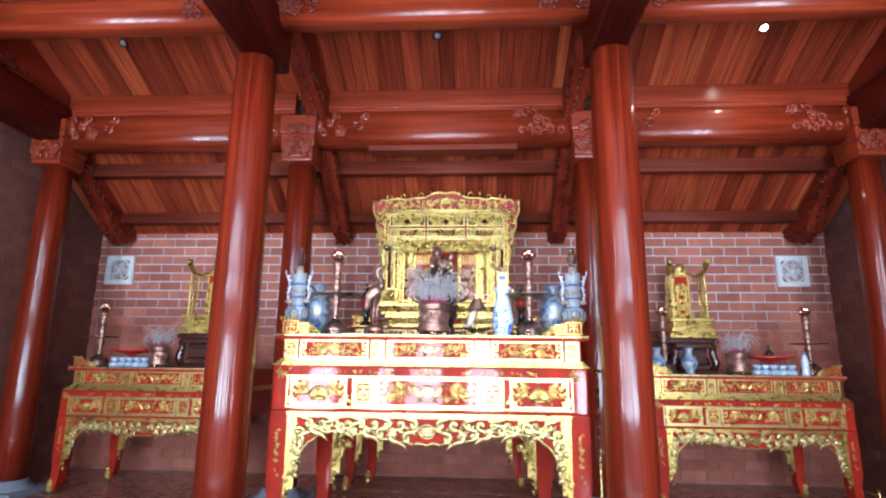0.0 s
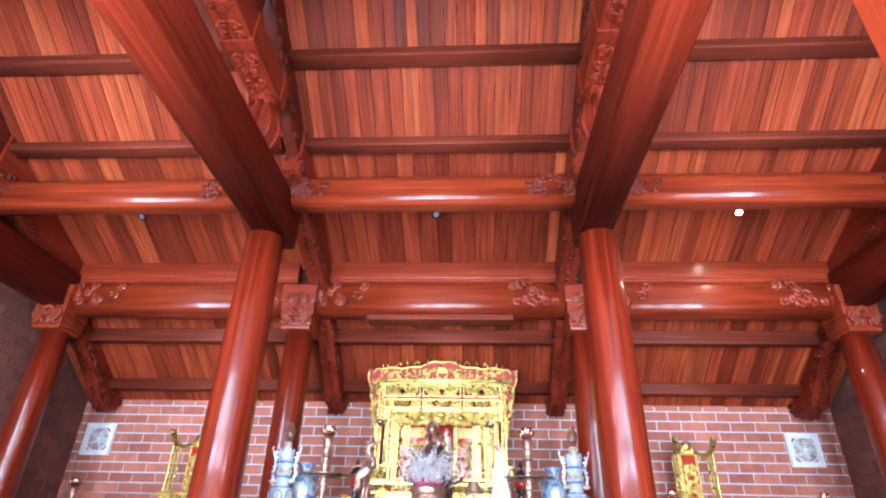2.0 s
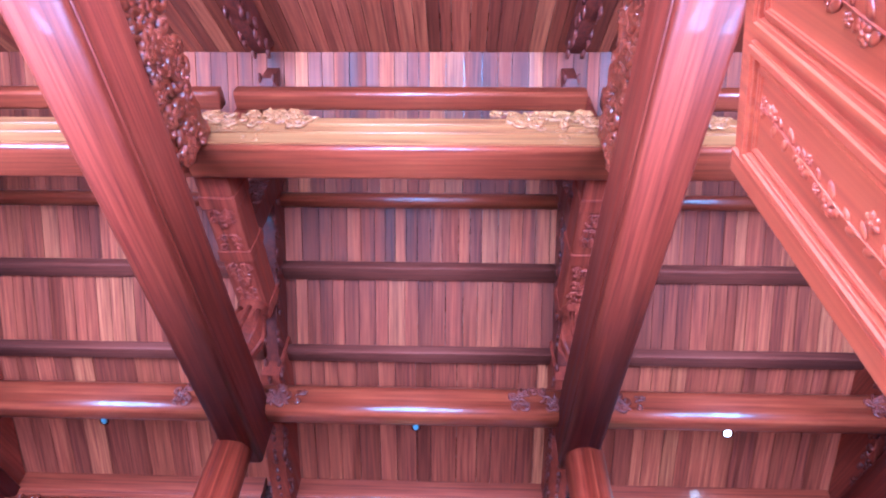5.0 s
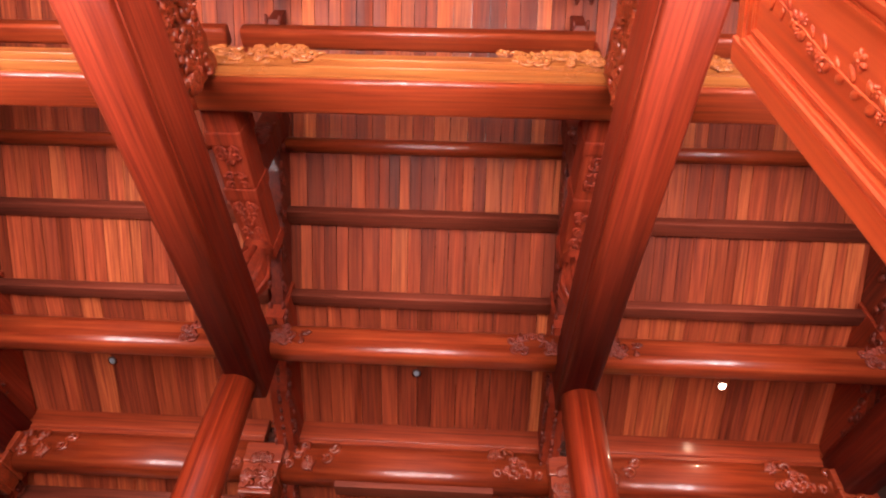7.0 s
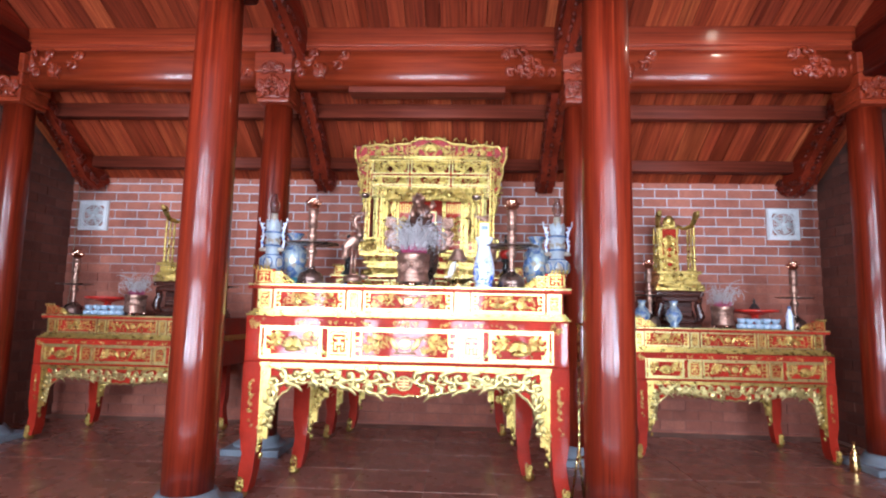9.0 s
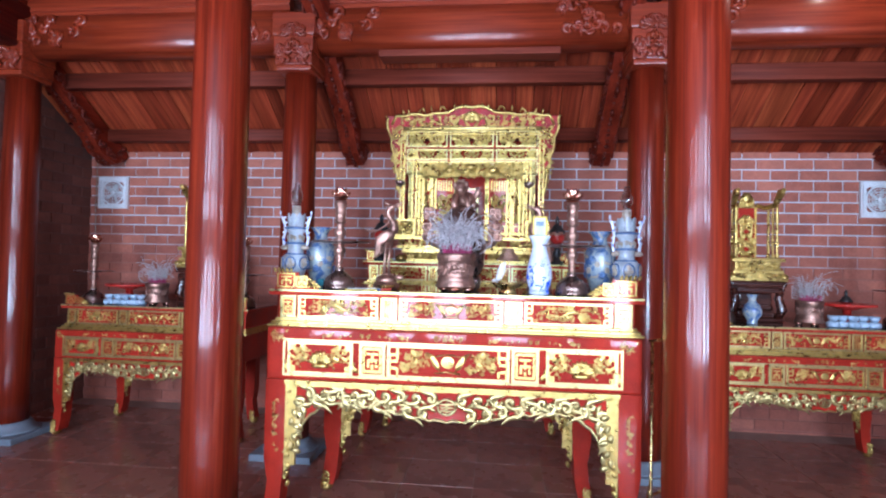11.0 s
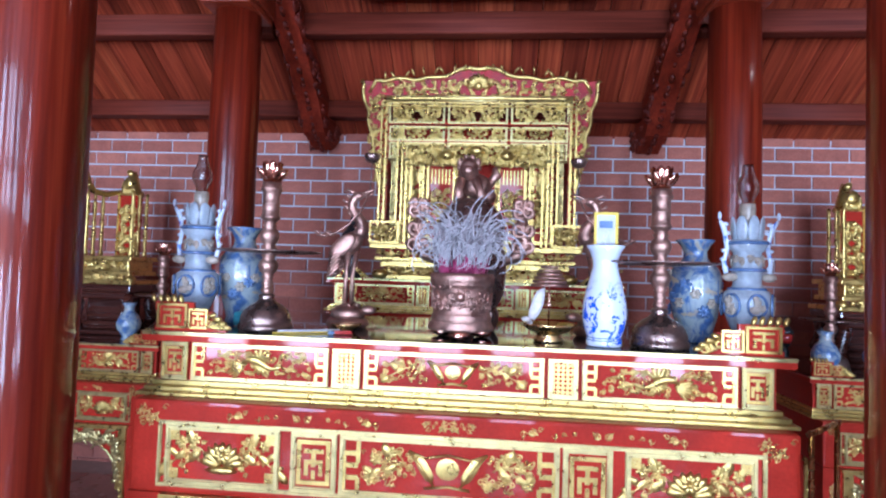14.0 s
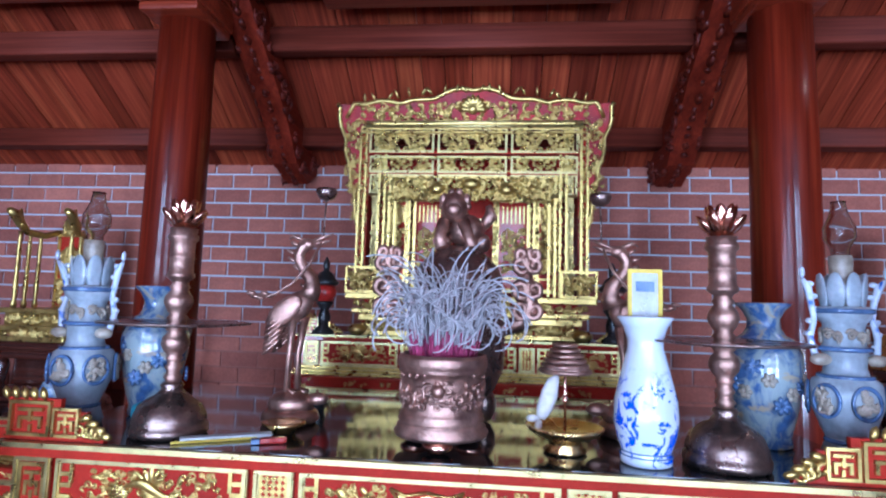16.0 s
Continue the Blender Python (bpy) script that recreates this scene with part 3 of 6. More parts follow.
# the great beam over the inner columns: a board above, a rounded beam, a dark fillet below
for x0, x1 in ((-OX, -BX), (-BX, BX), (BX, OX)):
    root = thing("lintel_beam", "thick glossy reddish-brown lintel beam with carved ends", "beam", "lintel beams", ((x0 + x1) / 2, BY, 3.2))
    L = (x1 - x0) / 2 - 0.08
    bm = bmesh.new()
    swept(bm, rounded(0, 0.03, 0.4, 0.13, 0.85), -L, L)
    for f in bm.faces:
        f.smooth = True
    part("shaft", bm, M_BEAM_X, root)
    bm = bmesh.new()
    box(bm, -L, L, -0.09, 0.06, 0.36, 0.6, 0.008)
    board_ = part("upper_board", bm, M_BEAM_X, root)
    bm = bmesh.new()
    swept(bm, rounded(-0.09, 0.41, 0.435, 0.014, 0.9, 3), -L, L)
    part("bead", bm, M_BEAM_X, board_)
    if x0 < 0 < x1:
      bm = bmesh.new()
      box(bm, -L * 0.55, L * 0.55, -0.09, 0.09, -0.02, 0.035, 0.008)
      part("fillet", bm, M_DUSTY, root, "dark fillet under the beam")
    for s in (-1, 1):
        bm = bmesh.new()
        carved_end(bm, s * L, -0.124, 0.22, 0.62, 0.28, -s, 31 + s, 0.02)
        part("carving", bm, M_BEAM_X, root)


# columns on stone bases
def column(x, y, r, top, name="column"):
    root = thing(name, "round polished reddish-brown wooden column on a grey stone base", "column", "columns", (x, y, 0))
    bm = bmesh.new()
    b = 0.245
    box(bm, -b, b, -b, b, 0, 0.055, 0.01)
    lathe(bm, [(r * 1.6, 0.055), (r * 1.5, 0.07), (r * 1.3, 0.085), (r * 1.2, 0.11), (r * 1.08, 0.135)], 32)
    part("stone_base", bm, M_STONE, root, "square grey-blue stone base with a round top")
    bm = bmesh.new()
    lathe(bm, [(r * 0.98, 0.135), (r * 1.0, 0.5), (r * 1.0, top * 0.45), (r * 0.96, top * 0.8), (r * 0.91, top)], 40)
    part("shaft", bm, M_COL, root)
    return root


for sx in (-1, 1):
    column(sx * CX, CY, 0.15, 3.3)
    for x in (BX, OX):
        root = column(sx * x, BY, 0.138, 3.06)
        bm = bmesh.new()
        for k, (a, z0, z1) in enumerate(((0.142, 3.05, 3.09), (0.15, 3.09, 3.2), (0.16, 3.2, 3.32), (0.172, 3.32, 3.5))):
            box(bm, -a, a, -a - 0.04, a, z0, z1, 0.012)
        relief(bm, Matrix.Translation((0, -0.205, 3.27)), 0.27, 0.36, 5, 0.045, 0.016, 1.8)
        relief(bm, Matrix.Translation((0.17, -0.05, 3.32)) @ Matrix.Rotation(radians(90), 4, "Z"), 0.16, 0.4, 3, 0.05, 0.012, 1.0, False)
        part("capital", bm, M_BEAM_X, root, "carved wooden capital with leaf scrolls")


# roof trusses
def board(bm, pts, thick, x=0.0):
    """An upright board of the given outline (y, z), thick along x."""
    a = [bm.verts.new((x - thick / 2, y, z)) for y, z in pts]
    b = [bm.verts.new((x + thick / 2, y, z)) for y, z in pts]
    n = len(pts)
    bm.faces.new(a)
    bm.faces.new(b[::-1])
    for i in range(n):
        bm.faces.new((a[i], b[i], b[(i + 1) % n], a[(i + 1) % n]))
    bmesh.ops.recalc_face_normals(bm, faces=bm.faces[:])
    return a, b


def along(y0, y1, drop0, drop1, wave, n=16):
    """The lower edge of a carved rafter: points under the ceiling from y0 to y1."""
    out = []
    for i in range(n + 1):
        s = i / n
        y = y0 + (y1 - y0) * s
        out.append((y, roof_z(y) - drop0 - (drop1 - drop0) * s - wave * abs(math.sin(3 * math.pi * s))))
    return out


def truss(x, seed):
    root = thing("roof_truss", "reddish wooden roof truss of stacked beams with carved brackets", "roof truss", "roof trusses", (x, 0, 0))
    outer = abs(x) > 2
    bm = bmesh.new()
    prof = [(px, pz) for px, pz in rounded(0, 3.28, 3.66, 0.125, 0.22, 4)]
    a = [bm.verts.new((px, YF, pz)) for px, pz in prof]
    b = [bm.verts.new((px, BY if outer else CY + 0.17, pz)) for px, pz in prof]
    for i in range(len(prof)):
        f = bm.faces.new((a[i], b[i], b[(i + 1) % len(prof)], a[(i + 1) % len(prof)]))
        f.smooth = True
    bm.faces.new(a)
    bm.faces.new(b[::-1])
    bmesh.ops.recalc_face_normals(bm, faces=bm.faces[:])
    tie = part("tie_beam", bm, M_BEAM_Y, root)
    for fx in (-1, 1):
        bm = bmesh.new()
        tube(bm, [(fx * 0.124, YF, 3.34), (fx * 0.124, CY - 0.1, 3.34)], 0.009, 6)
        part("bead", bm, M_BEAM_Y, tie)
    bm = bmesh.new()
    box(bm, -0.11, 0.11, 1.605, 2.95, 4.1, 4.36, 0.03)
    upper = part("upper_beam", bm, M_BEAM_Y, root)
    for y in (1.85, 2.3, 2.86):
        bm = bmesh.new()
        box(bm, -0.118, 0.118, y - 0.05, y + 0.05, 4.09, 4.37, 0.012)
        part("band", bm, M_BEAM_Y, upper)
    bm = bmesh.new()
    relief(bm, Matrix.Translation((0, 2.08, 4.1)) @ Matrix.Rotation(radians(90), 4, "X"), 0.16, 0.34, seed + 2, 0.04, 0.012, 1.4)
    relief(bm, Matrix.Translation((0, 2.58, 4.1)) @ Matrix.Rotation(radians(90), 4, "X"), 0.16, 0.42, seed + 5, 0.04, 0.012, 1.4)
    part("underside_carving", bm, M_BEAM_Y, upper)
    y = 2.82
    bm = bmesh.new()
    lathe(bm, [(0.1, 3.64), (0.13, 3.7), (0.15, 3.8), (0.13, 3.93), (0.09, 4.02), (0.12, 4.1)], 14, (0, y, 0))
    post = part("post", bm, M_BEAM_Y, root, "fluted vase-shaped wooden post")
    for i in range(9):
        an = 2 * math.pi * i / 9
        bm = bmesh.new()
        tube(bm, [(0.1 * math.cos(an), y + 0.1 * math.sin(an), 3.66), (0.15 * math.cos(an), y + 0.15 * math.sin(an), 3.8), (0.1 * math.cos(an), y + 0.1 * math.sin(an), 4.02)], 0.022, 6)
        part("rib", bm, M_BEAM_Y, post)
    bm = bmesh.new()
    box(bm, -0.08, 0.08, 2.15, 2.35, 4.36, roof_z(2.25) - 0.1, 0.02)
    relief(bm, Matrix.Translation((0, 2.15, 4.65)), 0.2, 0.5, seed + 3, 0.06, 0.016, 1.2)
    part("strut", bm, M_CARVE, root)
    bm = bmesh.new()
    box(bm, -0.1, 0.1, 1.61, 1.75, 4.36, 5.2, 0.03)
    part("king_post", bm, M_BEAM_Y, root)
    # carved dragon board that stands on the tie beam before the golden beam
    sd = -1 if x > 0 else 1
    low = [(1.37, 3.655), (0.45, 3.655)]
    up = [(0.45 + 0.92 * i / 14, 3.86 + 0.26 * (i / 14) ** 0.7 + 0.035 * abs(math.sin(i * 1.3))) for i in range(15)]
    bm = bmesh.new()
    board(bm, low + up, 0.1, sd * 0.03)
    dragon = part("dragon_board", bm, M_BEAM_X, root, "reddish-brown carved dragon scrolls")
    for fx in (-1, 1):
        bm = bmesh.new()
        mm = Matrix.Translation((sd * 0.03 + fx * 0.05, 0.91, 3.87)) @ Matrix.Rotation(radians(90 * fx), 4, "Z")
        relief(bm, mm, 0.9, 0.4, seed + 8, 0.06, 0.022, 2.2, False)
        part("carving", bm, M_BEAM_X, dragon)
    # carved boards that follow the two slopes
    for y0, y1, d0, d1 in ((1.6, 3.5, 0.22, 0.3), (1.4, -0.3, 0.22, 0.3)):
        low = along(y0, y1, d0, d1, 0.05)
        up = [(y1, roof_z(y1) - 0.015), (y0, roof_z(y0) - 0.015)]
        bm = bmesh.new()
        board(bm, low + up, 0.1)
        for i in range(26):
            s = i / 25
            y = y0 + (y1 - y0) * s
            z = roof_z(y) - d0 - (d1 - d0) * s
            for fx in (-1, 1):
                blob(bm, (fx * 0.055, y, z + 0.06 * math.sin(i * 1.9)), (0.018, 0.05, 0.035), None, 6, 4)
        part("carved_rafter", bm, M_CARVE, root, "carved board with scrolls under the planks")
    # the bent eaves bracket from the column row down to the back wall
    pts_up = [(CY + 0.1, roof_z(CY + 0.1) - 0.02), (BY, roof_z(BY) - 0.02), (BY + 0.01, roof_z(BY + 0.01) - 0.02), (YB - 0.02, roof_z(YB) - 0.02)]
    low = [(YB - 0.02, 2.62), (YB - 0.2, 2.52), (YB - 0.42, 2.6), (YB - 0.58, 2.78), (YB - 0.8, 2.96), (BY + 0.13, 3.2), (BY - 0.13, 3.46), (BY - 0.45, 3.56), (BY - 0.8, 3.68), (CY + 0.3, 3.95), (CY + 0.1, 4.0)]
    bm = bmesh.new()
    board(bm, pts_up + low, 0.15)
    part("eaves_bracket", bm, M_BEAM_Y, root, "bent eaves bracket, dark reddish wood")
    bm = bmesh.new()
    rng = random.Random(seed)
    for (ya, za), (yb, zb) in zip(low, low[1:]):
        n = max(2, int(math.hypot(ya - yb, za - zb) / 0.05))
        for i in range(n):
            s = i / n
            y, z = ya + (yb - ya) * s, za + (zb - za) * s
            for fx in (-1, 0, 1):
                k = rng.uniform(0.5, 1.5)
                blob(bm, (fx * 0.074, y + rng.uniform(-0.03, 0.03), z + rng.uniform(0.0, 0.12) * abs(fx)), (0.02, 0.034 * k, 0.02 * k), None, 6, 4)
                if fx and rng.random() < 0.5:
                    curl(bm, Matrix.Translation((fx * 0.08, y, z + rng.uniform(0.02, 0.12))) @ Matrix.Rotation(radians(90 * fx), 4, "Z"), 0, 0, rng.uniform(0.03, 0.05), rng.uniform(0, 6), 1.2, 0.012)
    part("carving", bm, M_CARVE, root, "carved leaf edging of the bracket")


for i, x in enumerate((-OX, -1.19, 1.22, OX)):
    truss(x, 40 + i)


# ceiling spots
def downlight(at, lens, label):
    root = thing("ceiling_spotlight", label, "spotlight", "ceiling spotlights", at)
    root.matrix_basis = Matrix.Translation(at) @ Matrix.Rotation(-math.atan(0.465), 4, "X")
    bm = bmesh.new()
    lathe(bm, [(0.042, -0.008), (0.046, -0.004), (0.042, 0.0), (0.04, 0.03)], 24)
    part("housing", bm, M_BROWN, root, "dark ring")
    bm = bmesh.new()
    lathe(bm, [(0.022, -0.014), (0.03, -0.009)], 20)
    part("lens", bm, lens, root)


for x, lens, lb in ((-2.92, M_STONE, "small round ceiling spotlight, unlit"), (-0.02, M_STONE, "small round ceiling spotlight, unlit"), (2.785, M_LIT, "small round ceiling spotlight, lit")):
    downlight((x, 4.305, roof_z(4.305) - 0.002), lens, lb)
spot((2.785, 4.285, roof_z(4.305) - 0.05), 25)


# open door leaf by the threshold
def door_leaf(hinge, ang, w, h):
    root = thing("door_leaf", "open carved door leaf of orange-red wood beside the threshold", "door", "folding door leaves", hinge, ang)
    bm = bmesh.new()
    box(bm, 0, w, -0.022, 0.022, 0.02, h, 0.0012)
    part("leaf", bm, M_DOOR, root)
    for q in (-1, 1):
        bm = bmesh.new()
        box(bm, w - 0.03, w + 0.03, min(q * 0.0225, q * 0.034), max(q * 0.0225, q * 0.034), 0.03, h - 0.01, 0.003)
        part("cover_strip", bm, M_DOOR, root)
    mid = w / 2
    for x0, x1 in ((0.035, mid - 0.012), (mid + 0.012, w - 0.035)):
        for z0, z1, carve in ((0.1, 0.72, False), (0.79, 1.0, True), (1.07, 1.62, False), (1.69, h - 0.06, True)):
            m = Matrix.Translation(((x0 + x1) / 2, -0.022, (z0 + z1) / 2))
            m2 = Matrix.Translation(((x0 + x1) / 2, 0.022, (z0 + z1) / 2)) @ Matrix.Rotation(math.pi, 4, "Z")
            bm = bmesh.new()
            for q in (m, m2):
                rim(bm, q, x1 - x0, z1 - z0, 0.026, 0.016)
                rim(bm, q, x1 - x0 - 0.075, z1 - z0 - 0.075, 0.012, 0.008)
            pn = part("panel", bm, M_DOOR, root, "moulded door panel with carved flowers")
            if carve:
                bm = bmesh.new()
                for q in (m, m2):
                    n = max(1, int((z1 - z0 - 0.1) / 0.1))
                    for i in range(n):
                        v = -(z1 - z0) / 2 + 0.05 + (i + 0.5) * (z1 - z0 - 0.1) / n
                        rosette(bm, q, 0.03 * math.sin(i * 2.1), v, 0.02, 0.0045, 6)
                    branch(bm, q @ Matrix.Translation((0, 0, -(z1 - z0) / 2 + 0.06)) @ Matrix.Rotation(radians(-90), 4, "Y"), 0, 0, 1, z1 - z0 - 0.12, 0.075, 3, 0.0035)
                part("carving", bm, M_DOOR, pn)


LA = math.atan2(0.83, 0.22)
for k in (0, 1):
    door_leaf((1.005 - (2 - k) * 0.62 * math.cos(LA), 0.46 - (2 - k) * 0.62 * math.sin(LA), 0), math.degrees(LA), 0.6185, 2.4)


# ---- altars ----
def on(x, y, z):
    return Matrix.Translation((x, y, z))


def panel(root, x, y, z, w, h, seed, kind, ground=None, gold=None):
    """A sunk lacquer field with a gold moulding and gold carving."""
    gold = gold or M_GOLD
    bm = bmesh.new()
    bar(bm, x - w / 2, x + w / 2, y + 0.002, y + 0.014, z - h / 2, z + h / 2)
    fld = part("panel", bm, ground or M_RED, root)
    bm = bmesh.new()
    rim(bm, on(x, y + 0.004, z), w, h, min(0.017, h * 0.11), 0.012)
    part("moulding", bm, gold, fld)
    bm = bmesh.new()
    m = on(x, y + 0.004, z)
    if kind == "fret":
        fret(bm, m, w * 0.72, h * 0.74, h * 0.07, 0.008)
    elif kind == "lattice":
        n = max(3, int(w / 0.018))
        for i in range(n):
            for j in range(max(3, int(h / 0.018))):
                u, v = -w * 0.4 + w * 0.8 * (i + 0.5) / n, -h * 0.38 + h * 0.76 * (j + 0.5) / max(3, int(h / 0.018))
                bar(bm, u - 0.006, u + 0.006, -0.006, 0, v - 0.006, v + 0.006, m @ Matrix.Translation((u, 0, v)) @ Matrix.Rotation(0.785, 4, "Y") @ Matrix.Translation((-u, 0, -v)))
    elif kind == "flower":
        for sx in (-1, 1):
            branch(bm, m, sx * h * 0.3, -h * 0.02, sx, w * 0.38 - h * 0.1, h * 0.75, seed, 0.0038)
            for sz in (-1, 1):
                fret(bm, m @ on(sx * (w / 2 - h * 0.16), 0, sz * h * 0.32), h * 0.17, h * 0.17, h * 0.04, 0.006)
            relief(bm, m @ on(sx * w * 0.26, 0, 0), w * 0.26, h * 0.66, seed + 4, 0.011, 0.0032, 0.8, False)
        for k in range(9):
            leaf(bm, m, 0, -h * 0.16, h * 0.42, h * 0.15, radians(10 + 20 * k), 0.005)
        rosette(bm, m, 0, h * 0.02, h * 0.18, 0.007, 8)
        leaf(bm, m, -h * 0.3, -h * 0.24, h * 0.6, h * 0.14, 0, 0.009)
    else:
        for sx in (-1, 1):
            c = m @ on(sx * (w / 2 - h * 0.2), 0, 0)
            for z0, z1 in ((0.16, 0.24), (-0.24, -0.16), (-0.04, 0.04)):
                bar(bm, -h * 0.12, h * 0.12, -0.007, 0, z0 * h, z1 * h, c)
            for x0, z0, z1 in ((-sx * 0.12, 0.04, 0.4), (sx * 0.12, -0.4, 0.16), (-sx * 0.12, -0.4, -0.2)):
                bar(bm, (x0 - 0.035) * h, (x0 + 0.035) * h, -0.008, 0, z0 * h, z1 * h, c)
        if kind == "phoenix":
            phoenix(bm, m, (w - h * 0.9) * 0.8, h * 0.7, 1 if x < 0 else -1, 0.005)
            relief(bm, m, w - h * 0.9, h * 0.7, seed, 0.011, 0.0032, 0.9, False)
        else:
            open_scroll(bm, m, h * 1.25, h * 0.72, 0.005)
            for sx in (-1, 1):
                branch(bm, m, sx * h * 0.75, -h * 0.03, sx, w / 2 - h * 1.25, h * 0.7, seed, 0.0038)
                relief(bm, m @ on(sx * w * 0.27, 0, 0), w * 0.26, h * 0.66, seed + 3, 0.011, 0.0032, 0.9, False)
    part("carving", bm, M_GOLD, fld)


def altar(name, label, at, W, H, D, detail=1, box_h=0.215, group="altars"):
    """A gilt altar table: a box-like upper tier on a legged lower body. Its front middle at the floor is the origin; D: depth; W: width of the top."""
    root = thing(name, label, "altar", group, at)
    hw = W / 2
    zb = H - box_h
    k = W / 2.17
    # top slab
    bm = bmesh.new()
    box(bm, -hw, hw, 0.09, D + 0.09, H - 0.034, H - 0.006, 0.004)
    slab = part("tabletop", bm, M_RED, root, "red lacquered tabletop edge")
    bm = bmesh.new()
    bar(bm, -hw + 0.003, hw - 0.003, 0.087, 0.09, H - 0.012, H - 0.004)
    bar(bm, -hw, hw, 0.088, 0.106, H - 0.005, H)
    part("edge_trim", bm, M_PALEGOLD, slab, "pale gold strip along the edge")
    bm = bmesh.new()
    box(bm, -hw + 0.02, hw - 0.02, 0.107, D + 0.07, H - 0.006, H + 0.001, 0.002)
    part("glass_sheet", bm, M_BLACK, slab, "dark glass sheet over the top")
    # upper tier
    u = hw - 0.045 * k
    bm = bmesh.new()
    box(bm, -u, u, 0.13, D + 0.05, zb + 0.03, H - 0.034, 0.003)
    part("upper_tier", bm, M_RED, root)
    bm = bmesh.new()
    for e, z0, z1 in ((0.012, zb + 0.028, zb + 0.045), (0.026, zb + 0.012, zb + 0.028), (0.04, zb, zb + 0.012)):
        box(bm, -u - e, u + e, 0.13 - e * 1.7, D + 0.05, z0, z1, 0.003)
    part("base_moulding", bm, M_GOLD, root, "stepped gold moulding")
    zc, ph = (zb + 0.047 + H - 0.036) / 2, H - 0.036 - zb - 0.047
    ws = (("fret", 0.115), ("phoenix", 0.52), ("lattice", 0.115), ("long", 0.64), ("lattice", 0.115), ("phoenix", 0.52), ("fret", 0.115))
    tot = sum(w for _, w in ws)
    x = -u + 0.008
    for i, (kind, w) in enumerate(ws):
        w = w / tot * (2 * u - 0.016)
        panel(root, x + w / 2, 0.118, zc, w - 0.014 * k, ph, 60 + min(i, 6 - i), kind, None, M_PALEGOLD)
        x += w
    # lower body
    b = hw - 0.03 * k
    r1, r2, r3 = zb - 0.075 * k, zb - 0.265 * k, zb - 0.3 * k
    bm = bmesh.new()
    box(bm, -b, b, 0.012, D - 0.1, r3, zb, 0.012)
    part("body", bm, M_RED, root)
    bm = bmesh.new()
    bl = b - 0.12 * k
    for s in (-1, 1):
        relief(bm, on(s * b * 0.45, 0.012, zb - 0.036 * k), 0.5 * k, 0.03 * k, 9, 0.014, 0.0016, 0.7)
        relief(bm, on(s * (b - 0.07 * k), 0.012, zb - 0.05 * k), 0.12 * k, 0.07 * k, 12, 0.014, 0.0016, 0.9, False)
    relief(bm, on(0, 0.012, zb - 0.036 * k), 0.16 * k, 0.05 * k, 13, 0.012, 0.0016, 1.0)
    part("line_painting", bm, M_GOLD, root, "fine gold line painting")
    zc, ph = (r1 + r2) / 2, r1 - r2
    for i, (c, w, kind) in enumerate(((-0.735, 0.385, "flower"), (-0.43, 0.15, "fret"), (0, 0.69, "long"), (0.43, 0.15, "fret"), (0.735, 0.385, "flower"))):
        panel(root, c * k, 0.008, zc, w * k, ph, 71 + i % 2, kind, None, M_PALEGOLD)
    bm = bmesh.new()
    rim(bm, on(0, 0.012, zc), 2 * 0.955 * k, ph + 0.022 * k, 0.012 * k, 0.01)
    part("panel_frame", bm, M_PALEGOLD, root, "gold moulding round the row of panels")
    # apron with hanging scrolls
    ax = b - 0.135 * k
    drop = 0.21 * k

    def low_edge(uu):
        s = uu / ax
        base = -0.06 * k - 0.035 * k * math.cos(min(s, 0.75) * math.pi * 1.5)
        return base - 0.25 * k * max(0.0, (s - 0.74) / 0.26) ** 1.5
    bm = bmesh.new()
    n = 56
    row = []
    for i in range(n + 1):
        xx = -ax + 2 * ax * i / n
        z = r3 - 0.1 * k + low_edge(abs(xx)) + 0.008 * k * math.sin(i * 2.2)
        row.append((bm.verts.new((xx, 0.02, r3)), bm.verts.new((xx, 0.02, z)), bm.verts.new((xx, 0.034, r3)), bm.verts.new((xx, 0.034, z))))
    for p, q in zip(row, row[1:]):
        for i, j in ((0, 1), (3, 2), (1, 3), (2, 0)):
            bm.faces.new((p[i], p[j], q[j], q[i]))
    bmesh.ops.recalc_face_normals(bm, faces=bm.faces[:])
    apron = part("apron", bm, M_RED, root, "red apron with deep gold scrollwork")
    bm = bmesh.new()
    bar(bm, -ax - 0.02, ax + 0.02, -0.002, 0.02, r3 - 0.022 * k, r3)
    bar(bm, -ax + 0.012, ax - 0.012, 0.006, 0.02, r3 - 0.034 * k, r3 - 0.022 * k)
    part("apron_moulding", bm, M_GOLD, apron)
    bm = bmesh.new()
    ma = on(0, 0.02, r3 - 0.1 * k)
    for sx in (-1, 1):
        for i in range(9):
            uu = (0.09 + 0.088 * i) * k
            lo = low_edge(uu)
            out = 0 if sx > 0 else math.pi
            swirl(bm, ma, sx * uu, 0.024 * k, 0.03 * k, sx * (1 if i % 2 else -1), 0.11 * k, out, 0.0125 * k)
            swirl(bm, ma, sx * (uu + 0.04 * k), lo + 0.032 * k, 0.032 * k, sx * (-1 if i % 2 else 1), 0.1 * k, math.pi - out, 0.0135 * k)
            for e in (-0.7, 0.5, 2.6):
                leaf(bm, ma, sx * (uu + 0.02 * k), -0.015 * k, 0.062 * k, 0.024 * k, out + e + 0.3 * (i % 3), 0.009)
